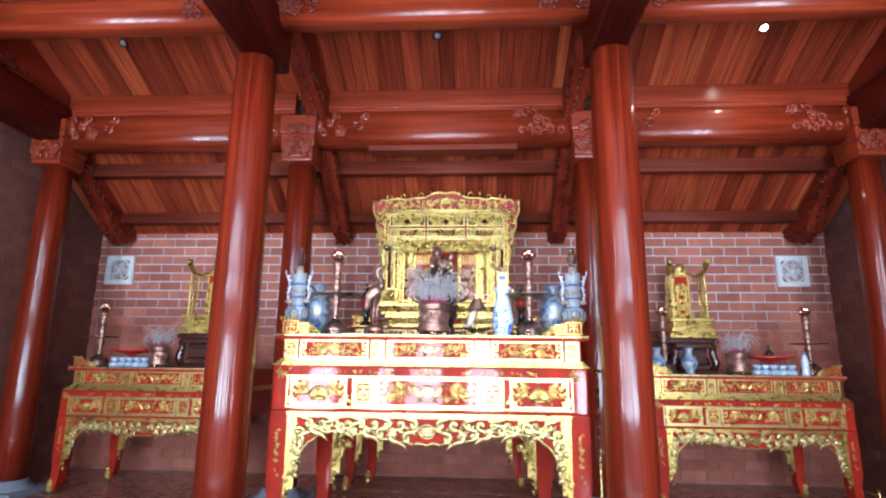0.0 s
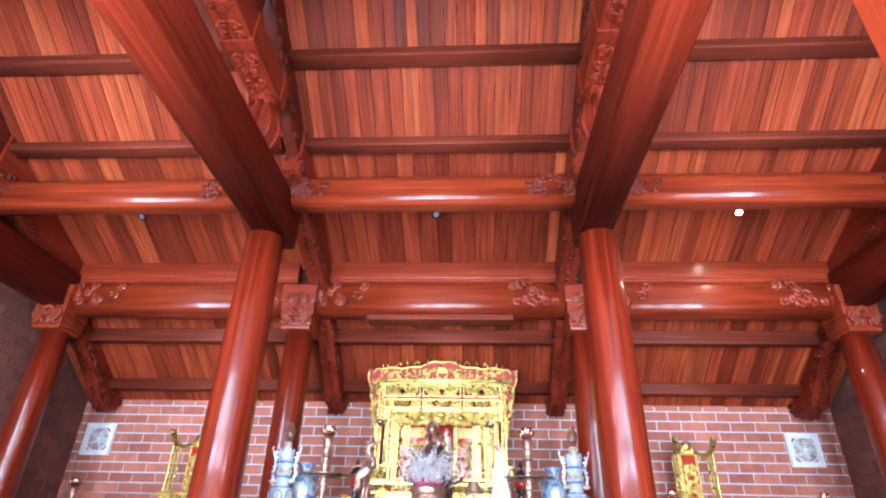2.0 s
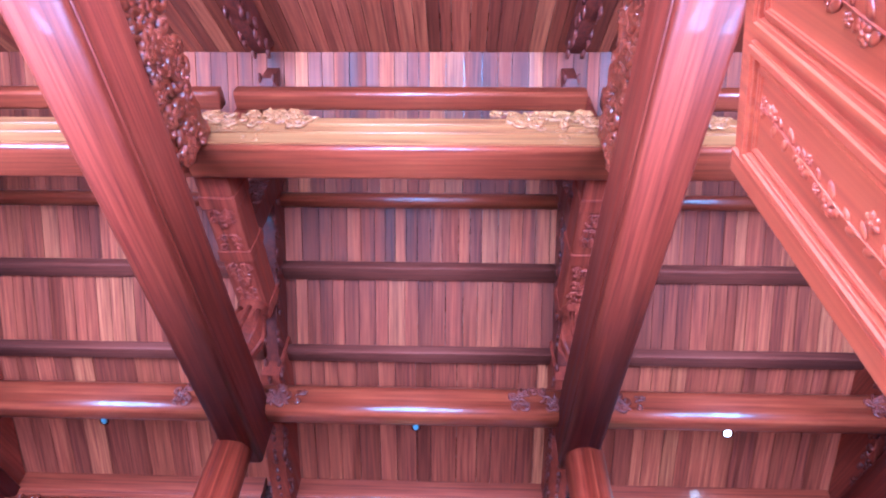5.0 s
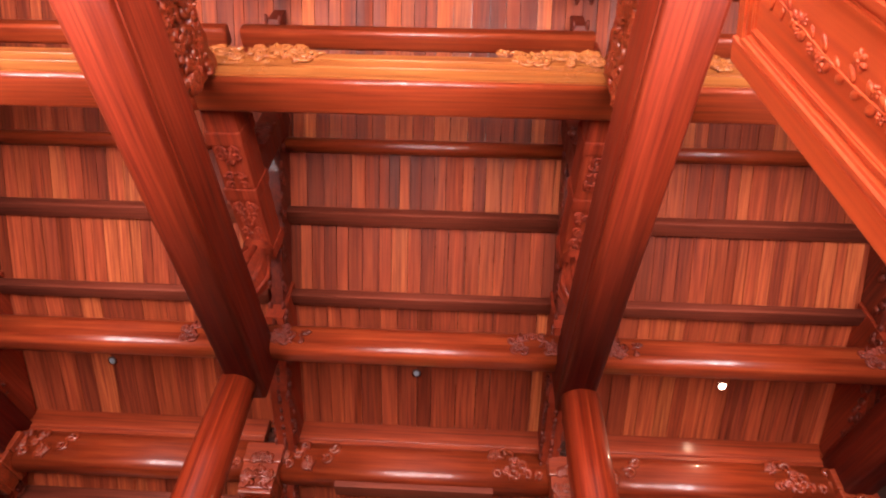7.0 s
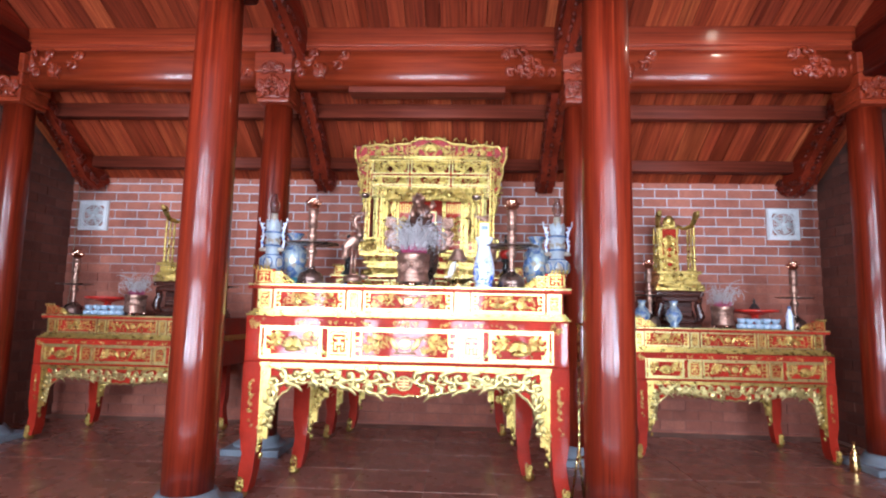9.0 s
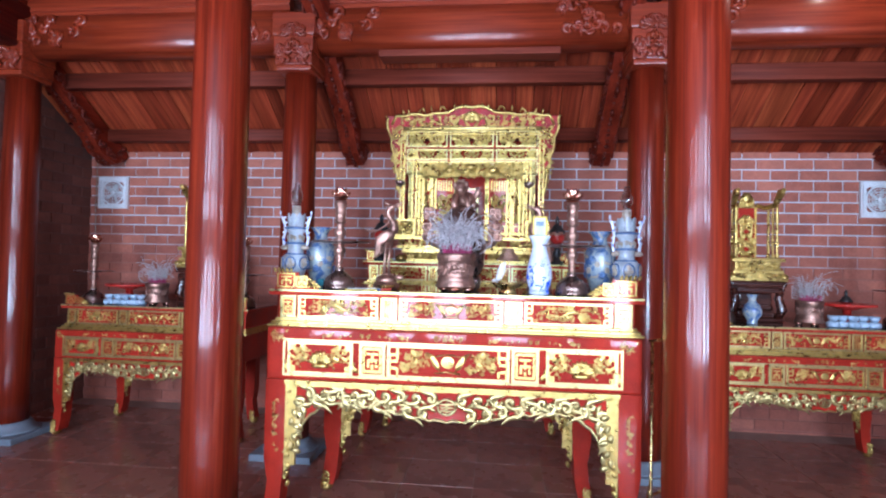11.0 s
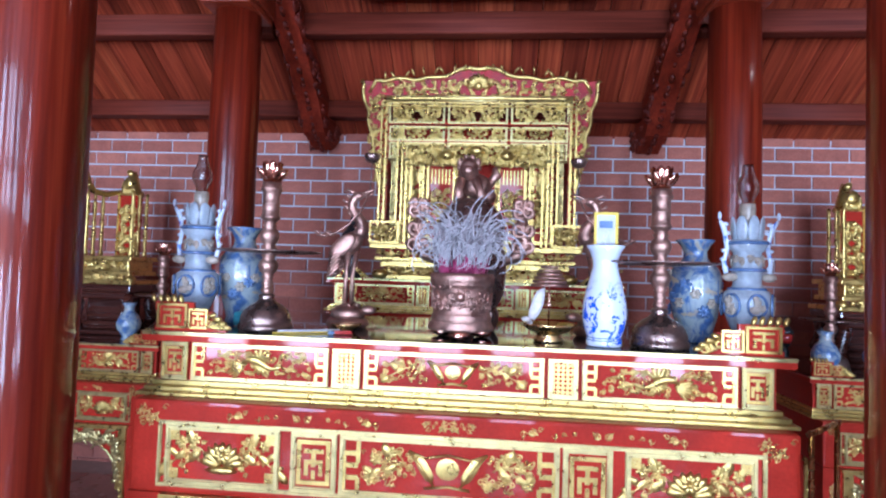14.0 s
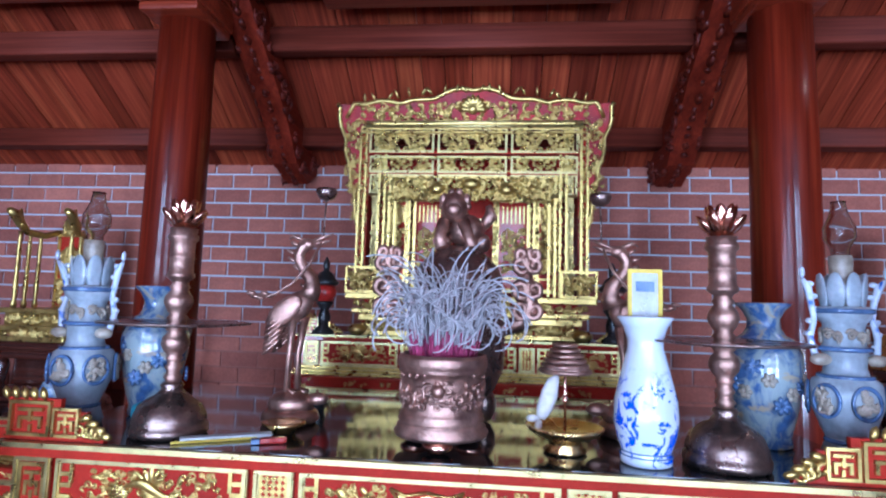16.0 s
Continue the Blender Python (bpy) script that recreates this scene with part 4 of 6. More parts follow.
        for i in range(7):
            vv = -0.03 * k - 0.045 * k * i
            wd = 0.075 - 0.008 * i
            swirl(bm, ma, sx * (ax - wd * k), vv, 0.03 * k, sx * (1 if i % 2 else -1), 0.06 * k, -math.pi / 2 + sx * 0.35, 0.0135 * k)
            leaf(bm, ma, sx * (ax - 0.01 * k), vv + 0.02 * k, 0.07 * k, 0.035 * k, -math.pi / 2 + sx * 0.2, 0.012)
    pts = [Vector((-ax + 2 * ax * i / n, 0.016, r3 - 0.1 * k + low_edge(abs(-ax + 2 * ax * i / n)) + 0.008 * k * math.sin(i * 2.2))) for i in range(n + 1)]
    tube(bm, pts, 0.0085 * k, 6)
    # round emblem in the middle
    mm = on(0, 0.01, r3 - 0.115 * k)
    tube(bm, [mm @ Vector((0.05 * k * math.cos(a), 0, 0.042 * k * math.sin(a))) for a in [2 * math.pi * i / 24 for i in range(25)]], 0.008 * k, 5)
    for v in (-0.018, 0, 0.018):
        bar(bm, -0.035 * k, 0.035 * k, -0.01, 0, v * k - 0.004, v * k + 0.004, mm)
    bar(bm, -0.005, 0.005, -0.01, 0, -0.03 * k, 0.03 * k, mm)
    for s in (-1, 1):
        for i in range(7):
            leaf(bm, on(0, 0.012, 0), s * (ax - 0.03 * k), r3 - 0.12 * k - 0.045 * k * i, 0.06 * k, 0.035 * k, radians(200 + 40 * (i % 3) if s > 0 else -20 - 40 * (i % 3)), 0.012)
    part("scrollwork", bm, M_PALEGOLD, apron)
    # legs
    for s in (-1, 1):
        for y0, y1, rear in ((0.012, 0.13, False), (D - 0.42 * min(1, k), D - 0.3 * min(1, k), True)):
            ins = 0.17 * k if rear else 0.0
            bm = bmesh.new()
            prof = [(0.0, r3), (0.0, 0.42 * k), (0.018 * k, 0.3 * k), (0.024 * k, 0.29 * k), (0.008 * k, 0.16 * k), (-0.014 * k, 0.05 * k)]
            inner = [(0.125 * k, r3), (0.125 * k, 0.5 * k), (0.115 * k, 0.36 * k), (0.11 * k, 0.3 * k), (0.1 * k, 0.16 * k), (0.075 * k, 0.05 * k)]
            ra = []
            for (o, z), (q, z2) in zip(prof, inner):
                xo, xi = s * (b - ins - o), s * (b - ins - q)
                ra.append([bm.verts.new(p) for p in ((xo, y0, z), (xi, y0, z2), (xi, y1, z2), (xo, y1, z))])
            for p, q in zip(ra, ra[1:]):
                for i in range(4):
                    bm.faces.new((p[i], p[(i + 1) % 4], q[(i + 1) % 4], q[i]))
            bm.faces.new(ra[0])
            bm.faces.new(ra[-1][::-1])
            bmesh.ops.recalc_face_normals(bm, faces=bm.faces[:])
            leg = part("leg", bm, M_RED, root)
            bm = bmesh.new()
            xg = s * (b - ins - 0.135 * k)
            bar(bm, min(xg, xg - s * 0.05 * k), max(xg, xg - s * 0.05 * k), y0 - 0.006, y0 + 0.02, 0.38 * k, r3 - 0.02 * k)
            bar(bm, min(xg, xg + s * 0.012), max(xg, xg + s * 0.012), y0 - 0.01, y0 + 0.02, 0.3 * k, r3)
            for i in range(5):
                leaf(bm, on(0, y0, 0), xg - s * 0.02, 0.3 * k + 0.05 * k * i, 0.05 * k, 0.03 * k, radians(-90 + s * (20 + 25 * (i % 2))), 0.012)
            part("gold_strip", bm, M_GOLD, leg)
            bm = bmesh.new()
            fx, fy = s * (b - ins - 0.02 * k), y0 + 0.035
            blob(bm, (fx, fy, 0.035), (0.045 * k, 0.05, 0.035), None, 10, 6)
            for i in range(3):
                curl(bm, on(fx, y0 - 0.004, 0.05 + 0.03 * i), 0, 0, 0.03 * k, i, 1.3, 0.01, s)
            part("foot", bm, M_GOLD, leg, "gilt scroll foot")
            if not rear:
                bm = bmesh.new()
                relief(bm, on(s * (b - 0.06 * k), y0, 0.6 * k), 0.04 * k, 0.3 * k, 15, 0.013, 0.0016, 1.0, False)
                part("line_painting", bm, M_GOLD, leg)
    # second apron at the back pair of legs
    bm = bmesh.new()
    yr = D - 0.42 * min(1, k)
    relief(bm, on(0, yr, r3 - 0.14 * k), 2 * (ax - 0.17 * k), 0.2 * k, 83, 0.034 * k, 0.011 * k, 2.2, True, lambda uu: low_edge(uu * ax / (ax - 0.17 * k)) - 0.05 * k)
    bar(bm, -ax + 0.17 * k, ax - 0.17 * k, yr, yr + 0.012, r3 - 0.2 * k, r3)
    part("rear_apron", bm, M_GOLD, root)
    # upturned carved corners on the top
    for s in (-1, 1):
        bm = bmesh.new()
        c = on(s * (hw - 0.16 * k), 0.115, H + 0.001)
        bar(bm, -0.13 * k, 0.13 * k, -0.001, 0.016, 0, 0.018, c)
        bar(bm, s * 0.02 - 0.1 * k, s * 0.02 + 0.1 * k, 0, 0.014, 0.018, 0.07 * k, c)
        bar(bm, s * 0.06 * k - 0.07 * k, s * 0.06 * k + 0.07 * k, 0, 0.014, 0.07 * k, 0.1 * k, c)
        cn = part("corner_piece", bm, M_RED, root, "red and gold carved corner upstand")
        bm = bmesh.new()
        fret(bm, c @ on(s * 0.065 * k, 0, 0.052 * k), 0.11 * k, 0.085 * k, 0.008 * k, 0.01)
        fret(bm, c @ on(-s * 0.03 * k, 0, 0.045 * k), 0.07 * k, 0.07 * k, 0.007 * k, 0.01)
        for i in range(4):
            leaf(bm, c, -s * (0.06 + 0.018 * i) * k, (0.05 - 0.01 * i) * k, 0.04 * k, 0.02 * k, radians(160 + 10 * i if s > 0 else 20 - 10 * i), 0.007)
            curl(bm, c, -s * (0.07 + 0.014 * i) * k, (0.03 - 0.004 * i) * k, 0.018 * k, i, 1.1, 0.006, s)
        for i in range(5):
            leaf(bm, c, s * (0.03 + 0.025 * i) * k, 0.095 * k, 0.035 * k, 0.018 * k, radians(90 - s * 20), 0.008)
        part("gold_fret", bm, M_GOLD, cn)
    return root


altar("altar_table", "large red and gold carved wooden altar table with scroll feet", (0, 3.66, 0), 2.17, 1.38, 1.0)
for sx in (-1, 1):
    altar("side_altar_table", "smaller red and gold carved altar table by the brick wall", (sx * 2.7, 4.98, 0), 1.72, 1.12, 0.95)
altar("shrine_table", "red and gold altar table that carries the gilt shrine", (0, 5.38, 0), 1.92, 1.56, 0.7)


# ---- gilt shrine ----
def shrine():
    root = thing("gilt_shrine", "ornate gold and red carved shrine with a lobed crest", "shrine", "", (0, 5.6, 1.561))
    # plinth
    bm = bmesh.new()
    for w, d, z0, z1 in ((0.66, 0.4, 0.0, 0.03), (0.62, 0.38, 0.08, 0.12), (0.66, 0.4, 0.12, 0.15), (0.7, 0.42, 0.2, 0.235)):
        box(bm, -w, w, -0.06, d - 0.06, z0, z1, 0.006)
    part("plinth", bm, M_GOLD, root)
    bm = bmesh.new()
    box(bm, -0.6, 0.6, -0.03, 0.3, 0.03, 0.2, 0.004)
    part("plinth_core", bm, M_RED, root)
    bm = bmesh.new()
    relief(bm, on(0, -0.04, 0.06), 1.2, 0.1, 91, 0.03, 0.012, 1.4)
    relief(bm, on(0, -0.06, 0.172), 1.3, 0.05, 92, 0.02, 0.008, 1.2)
    for s in (-1, 1):
        blob(bm, (s * 0.62, -0.05, 0.03), (0.06, 0.05, 0.035))
    part("plinth_carving", bm, M_GOLD, root)
    # body
    for nm, x0, x1, y0, y1 in (("back_board", -0.62, 0.62, 0.3, 0.34), ("side_board", -0.64, -0.6, 0.0, 0.3), ("side_board", 0.6, 0.64, 0.0, 0.3)):
        bm = bmesh.new()
        bar(bm, x0, x1, y0, y1, 0.23, 1.24)
        part(nm, bm, M_RED, root)
    bm = bmesh.new()
    for z, y in ((1.2, -0.06), (0.81, -0.012)):
        tube(bm, [(-0.62, y, z), (0.62, y, z)], 0.01, 8)
    tube(bm, [(-0.62, -0.062, 1.222), (0.62, -0.062, 1.222)], 0.012, 8)
    part("cornice", bm, M_PALEGOLD, root, "gold cornice mouldings")
    for sx in (-1, 1):
        bm = bmesh.new()
        bar(bm, sx * 0.555 - 0.022, sx * 0.555 + 0.022, -0.005, 0.012, 0.24, 1.2)
        side = part("side_panel", bm, M_GOLD, root)
        bm = bmesh.new()
        relief(bm, on(sx * 0.555, -0.005, 0.72), 0.05, 0.92, 97, 0.014, 0.006, 1.8, False)
        part("side_carving", bm, M_PALEGOLD, side)
    for x in (-0.62, -0.5, -0.37, -0.14, 0.14, 0.37, 0.5, 0.62):
        bm = bmesh.new()
        w = 0.022 if abs(x) > 0.6 else 0.013
        outer = abs(x) > 0.55
        y = -0.03 if outer else (0.02 if abs(x) > 0.45 else 0.05)
        bar(bm, x - w, x + w, y, y + 0.03, 0.235, 1.19 if outer else (1.05 if abs(x) > 0.45 else 0.85))
        po = part("post", bm, M_RED if outer or abs(x) > 0.45 else M_GOLD, root)
        bm = bmesh.new()
        hh = 0.95 if outer else 0.75
        relief(bm, on(x, y, 0.24 + hh / 2), w * 1.7, hh, 95, 0.014, 0.006, 1.3, False)
        part("post_carving", bm, M_GOLD, po)
    # nested gilt frames, each a step further in
    for xo, y, zt in ((0.645, -0.05, 1.19), (0.535, -0.015, 1.05), (0.475, 0.0, 0.94), (0.36, 0.03, 0.83)):
        bm = bmesh.new()
        for sx in (-1, 1):
            for e in (0.0, 0.034):
                xx = sx * (xo - e)
                bar(bm, xx - 0.006, xx + 0.006, y - 0.012, y + 0.012, 0.24, zt)
        bar(bm, -xo, xo, y - 0.014, y + 0.01, zt, zt + 0.012)
        bar(bm, -xo, xo, y - 0.014, y + 0.01, zt - 0.03, zt - 0.02)
        fr = part("gilt_frame", bm, M_GOLD, root, "nested gilt frame of slim mouldings")
        bm = bmesh.new()
        for sx in (-1, 1):
            for i in range(22):
                z = 0.27 + (zt - 0.3) * i / 21
                leaf(bm, on(sx * (xo - 0.017), y, z), 0, 0, 0.03, 0.012, radians(60 + 60 * (i % 2)), 0.005)
        part("frame_leaves", bm, M_GOLD, fr)
    # rows of pierced panels at the top
    for z, h, y in ((1.125, 0.15, -0.035), (0.985, 0.1, -0.02), (0.87, 0.13, 0.0)):
        for x, w in ((-0.41, 0.38), (0, 0.4), (0.41, 0.38)):
            bm = bmesh.new()
            rim(bm, on(x, y, z), w, h, 0.014, 0.014)
            pn = part("pierced_panel", bm, M_PALEGOLD, root, "pierced gold panel")
            bm = bmesh.new()
            relief(bm, on(x, y, z), w * 0.92, h * 0.86, int(100 + z * 50), 0.017, 0.006, 1.4)
            part("carving", bm, M_GOLD, pn)
    bm = bmesh.new()
    for z, y in ((1.2, -0.045), (1.045, -0.04), (0.93, -0.02)):
        bar(bm, -0.6, 0.6, y, y + 0.03, z, z + 0.016)
    part("rails", bm, M_RED, root)
    # hanging arch
    bm = bmesh.new()
    relief(bm, on(0, -0.02, 0.84), 0.95, 0.14, 111, 0.02, 0.01, 2.2)
    for s in (-1, 1):
        relief(bm, on(s * 0.45, 0.0, 0.62), 0.1, 0.5, 112, 0.018, 0.008, 2.0, False)
        blob(bm, (s * 0.2, -0.03, 0.84), (0.05, 0.03, 0.035))
    blob(bm, (0, -0.03, 0.87), (0.06, 0.03, 0.03))
    part("arch_carving", bm, M_GOLD, root)
    # little doors, ajar, with bars at the top
    for s in (-1, 1):
        for x, w in ((s * 0.245, 0.2), (s * 0.43, 0.11)):
            bm = bmesh.new()
            bar(bm, x - w / 2, x + w / 2, 0.07, 0.09, 0.26, 0.8)
            dr = part("shrine_door", bm, M_RED, root)
            bm = bmesh.new()
            rim(bm, on(x, 0.07, 0.53), w, 0.54, 0.016, 0.016)
            rim(bm, on(x, 0.07, 0.31), w * 0.75, 0.07, 0.008, 0.01)
            for i in range(6):
                xx = x - w * 0.3 + w * 0.6 * i / 5
                bar(bm, xx - 0.004, xx + 0.004, 0.058, 0.07, 0.66, 0.76)
            relief(bm, on(x, 0.07, 0.5), w * 0.7, 0.26, 120, 0.015, 0.006, 1.7, False)
            part("door_carving", bm, M_GOLD, dr)
    bm = bmesh.new()
    box(bm, -0.06, 0.06, 0.16, 0.2, 0.3, 0.7, 0.006)
    part("tablet", bm, M_PLAINRED, root, "red spirit tablet inside")
    bm = bmesh.new()
    rim(bm, on(0, 0.16, 0.5), 0.12, 0.4, 0.014, 0.012)
    part("tablet_rim", bm, M_PALEGOLD, root)
    # low carved brackets by the feet of the outer posts
    for s in (-1, 1):
        bm = bmesh.new()
        rim(bm, on(s * 0.6, -0.06, 0.31), 0.2, 0.15, 0.014, 0.014)
        relief(bm, on(s * 0.6, -0.06, 0.31), 0.17, 0.12, 131, 0.024, 0.01, 1.6, False)
        part("foot_panel", bm, M_GOLD, root)
    # flared crest: a lobed board that leans forward, and two lobed wings
    def lean(x, z, d=0.0):
        q = max(0.0, z - 1.2)
        return Vector((x, -0.05 - 0.35 * q + d, z))
    n = 60
    top = []
    for i in range(n + 1):
        s = -1 + 2 * i / n
        a = abs(s)
        z = 1.335 - 0.02 * a + 0.055 * max(0, math.cos(a * 4.2)) * (1 if a < 0.4 else 0) + 0.018 * abs(math.sin(a * 11))
        if a > 0.93:
            z -= (a - 0.93) * 1.2
        top.append((s * 0.735, z))
    bm = bmesh.new()
    fr, bk = [], []
    for x, z in top:
        low = (x * 0.8, 1.215)
        fr.append((bm.verts.new(lean(*low)), bm.verts.new(lean(x, z))))
        bk.append((bm.verts.new(lean(*low, 0.025)), bm.verts.new(lean(x, z, 0.025))))
    for i in range(n):
        bm.faces.new((fr[i][0], fr[i + 1][0], fr[i + 1][1], fr[i][1]))
        bm.faces.new((bk[i][0], bk[i][1], bk[i + 1][1], bk[i + 1][0]))
        bm.faces.new((fr[i][1], fr[i + 1][1], bk[i + 1][1], bk[i][1]))
    crest = part("crest", bm, M_PINK, root, "rose-red lobed crest board with gold lotus")
    bm = bmesh.new()
    tube(bm, [lean(x, z, 0.005) for x, z in top], 0.014, 6)
    tube(bm, [lean(x * 0.8, 1.215, -0.005) for x, z in top], 0.014, 6)
    tilt = Matrix.Translation((0, -0.075, 1.272)) @ Matrix.Rotation(math.atan(0.35), 4, "X")
    relief(bm, tilt, 1.3, 0.12, 141, 0.017, 0.006, 1.1)
    for k in range(9):
        leaf(bm, tilt @ on(0, -0.01, 0.02), 0, 0, 0.085, 0.034, radians(22.5 * k), 0.014)
    blob(bm, (0, -0.015, 0.02), (0.032, 0.02, 0.028), tilt)
    for i in range(20):
        s = -0.62 + 1.24 * i / 19
        leaf(bm, tilt @ on(0, -0.01, 0.06 + 0.05 * math.cos(s * 2.6)), s, 0, 0.055, 0.016, radians(90 + 40 * math.sin(i * 2.3)), 0.008)
    part("crest_carving", bm, M_GOLD, crest)
    for s in (-1, 1):
        edge = []
        for i in range(31):
            f = i / 30
            z = 0.62 + 0.7 * f
            x = 0.65 + 0.12 * f ** 1.2 + 0.018 * abs(math.sin(f * 13)) * (0.3 + f)
            edge.append((s * x, z))
        bm = bmesh.new()
        fr = []
        for x, z in edge:
            y = -0.04 - 0.35 * max(0, z - 1.2) - 0.03 * (z - 0.6)
            xi = s * 0.64 * (1.0 if z < 1.22 else 1 + (z - 1.22) * 0.9)
            fr.append([bm.verts.new(p) for p in ((xi, y + 0.02, z), (x, y, z), (x, y + 0.02, z), (xi, y + 0.04, z))])
        for p, q in zip(fr, fr[1:]):
            for i in range(4):
                bm.faces.new((p[i], p[(i + 1) % 4], q[(i + 1) % 4], q[i]))
        bmesh.ops.recalc_face_normals(bm, faces=bm.faces[:])
        wing = part("wing", bm, M_PINK, root, "lobed side wing, red with gold scrolls")
        bm = bmesh.new()
        tube(bm, [(x, -0.045 - 0.35 * max(0, z - 1.2) - 0.03 * (z - 0.6), z) for x, z in edge], 0.012, 6)
        relief(bm, on(s * 0.69, -0.06, 1.05), 0.1, 0.5, 151, 0.017, 0.005, 1.0, False)
        relief(bm, on(s * 0.67, -0.045, 0.76), 0.05, 0.24, 152, 0.012, 0.004, 1.0, False)
        part("wing_carving", bm, M_GOLD, wing)


shrine()


# ---- ware on the altars ----
TOP, STOP = 1.382, 1.122


def candlestick(at, k=1.0, disc=0.19, label="tall bronze candlestick with drip plate and lotus cup on the altar"):
    root = thing("candlestick", label, "candlestick", "candlesticks", at)
    bm = bmesh.new()
    lathe(bm, [(r * k, z * k) for r, z in ((0.092, 0.0), (0.097, 0.006), (0.097, 0.022), (0.09, 0.028), (0.092, 0.036), (0.089, 0.05), (0.08, 0.072), (0.06, 0.09), (0.036, 0.104), (0.025, 0.118), (0.03, 0.126), (0.024, 0.134))], 36)
    part("base", bm, M_DARKBRONZE, root, "broad dark bronze bell foot")
    bm = bmesh.new()
    lathe(bm, [(r * k, z * k) for r, z in ((0.018, 0.13), (0.018, 0.138), (0.024, 0.146), (0.018, 0.154), (0.017, 0.164), (0.023, 0.172), (0.017, 0.18), (0.017, 0.19), (0.022, 0.196), (0.018, 0.203), (0.03, 0.218), (0.036, 0.235), (0.033, 0.25), (0.02, 0.266), (0.027, 0.272), (0.027, 0.284),
                                           (0.022, 0.294), (0.028, 0.302), (0.02, 0.312), (0.03, 0.328), (0.037, 0.346), (0.034, 0.36), (0.021, 0.378), (0.027, 0.386), (0.02, 0.394), (0.022, 0.402), (0.036, 0.412), (0.036, 0.42), (0.031, 0.427), (0.031, 0.462), (0.034, 0.465), (0.031, 0.469), (0.031, 0.508), (0.039, 0.516), (0.039, 0.524), (0.033, 0.532), (0.036, 0.545))], 24)
    part("stem", bm, M_BRONZE, root)
    bm = bmesh.new()
    lathe(bm, [(0.03 * k, 0.278 * k), (disc * 0.6 * k, 0.281 * k), (disc * k, 0.288 * k), (disc * k, 0.293 * k), (disc * 0.6 * k, 0.287 * k), (0.03 * k, 0.284 * k)], 36)
    part("drip_plate", bm, M_DARKBRONZE, root)
    bm = bmesh.new()
    for ring, (n, rr, up) in enumerate(((8, 0.052, 0.045), (8, 0.034, 0.06))):
        for i in range(n):
            a = 2 * math.pi * (i + 0.5 * ring) / n
            q = Matrix.Rotation(a, 4, "Z") @ Matrix.Translation((rr * 0.6 * k, 0, (0.562 + 0.008 * ring) * k)) @ Matrix.Rotation(radians(38 - 22 * ring), 4, "Y")
            blob(bm, (0, 0, 0.012 * k), (0.008 * k, 0.018 * k, up * 0.75 * k), q, 8, 6)
    part("lotus_cup", bm, M_COPPER, root, "polished copper lotus petals")
    return root


candlestick((-0.705, 3.9, TOP))
candlestick((0.7, 3.885, TOP))
candlestick((-3.42, 5.28, STOP), 1.0, 0.16, "bronze candlestick with drip plate beside the wall")
candlestick((-1.98, 5.3, STOP), 1.0, 0.16, "bronze candlestick with drip plate beside a small vase")
candlestick((2.1, 5.34, STOP), 1.0, 0.16, "bronze candlestick with drip plate beside a small vase")
candlestick((3.4, 5.3, STOP), 1.0, 0.16, "bronze candlestick with drip plate beside the wall")


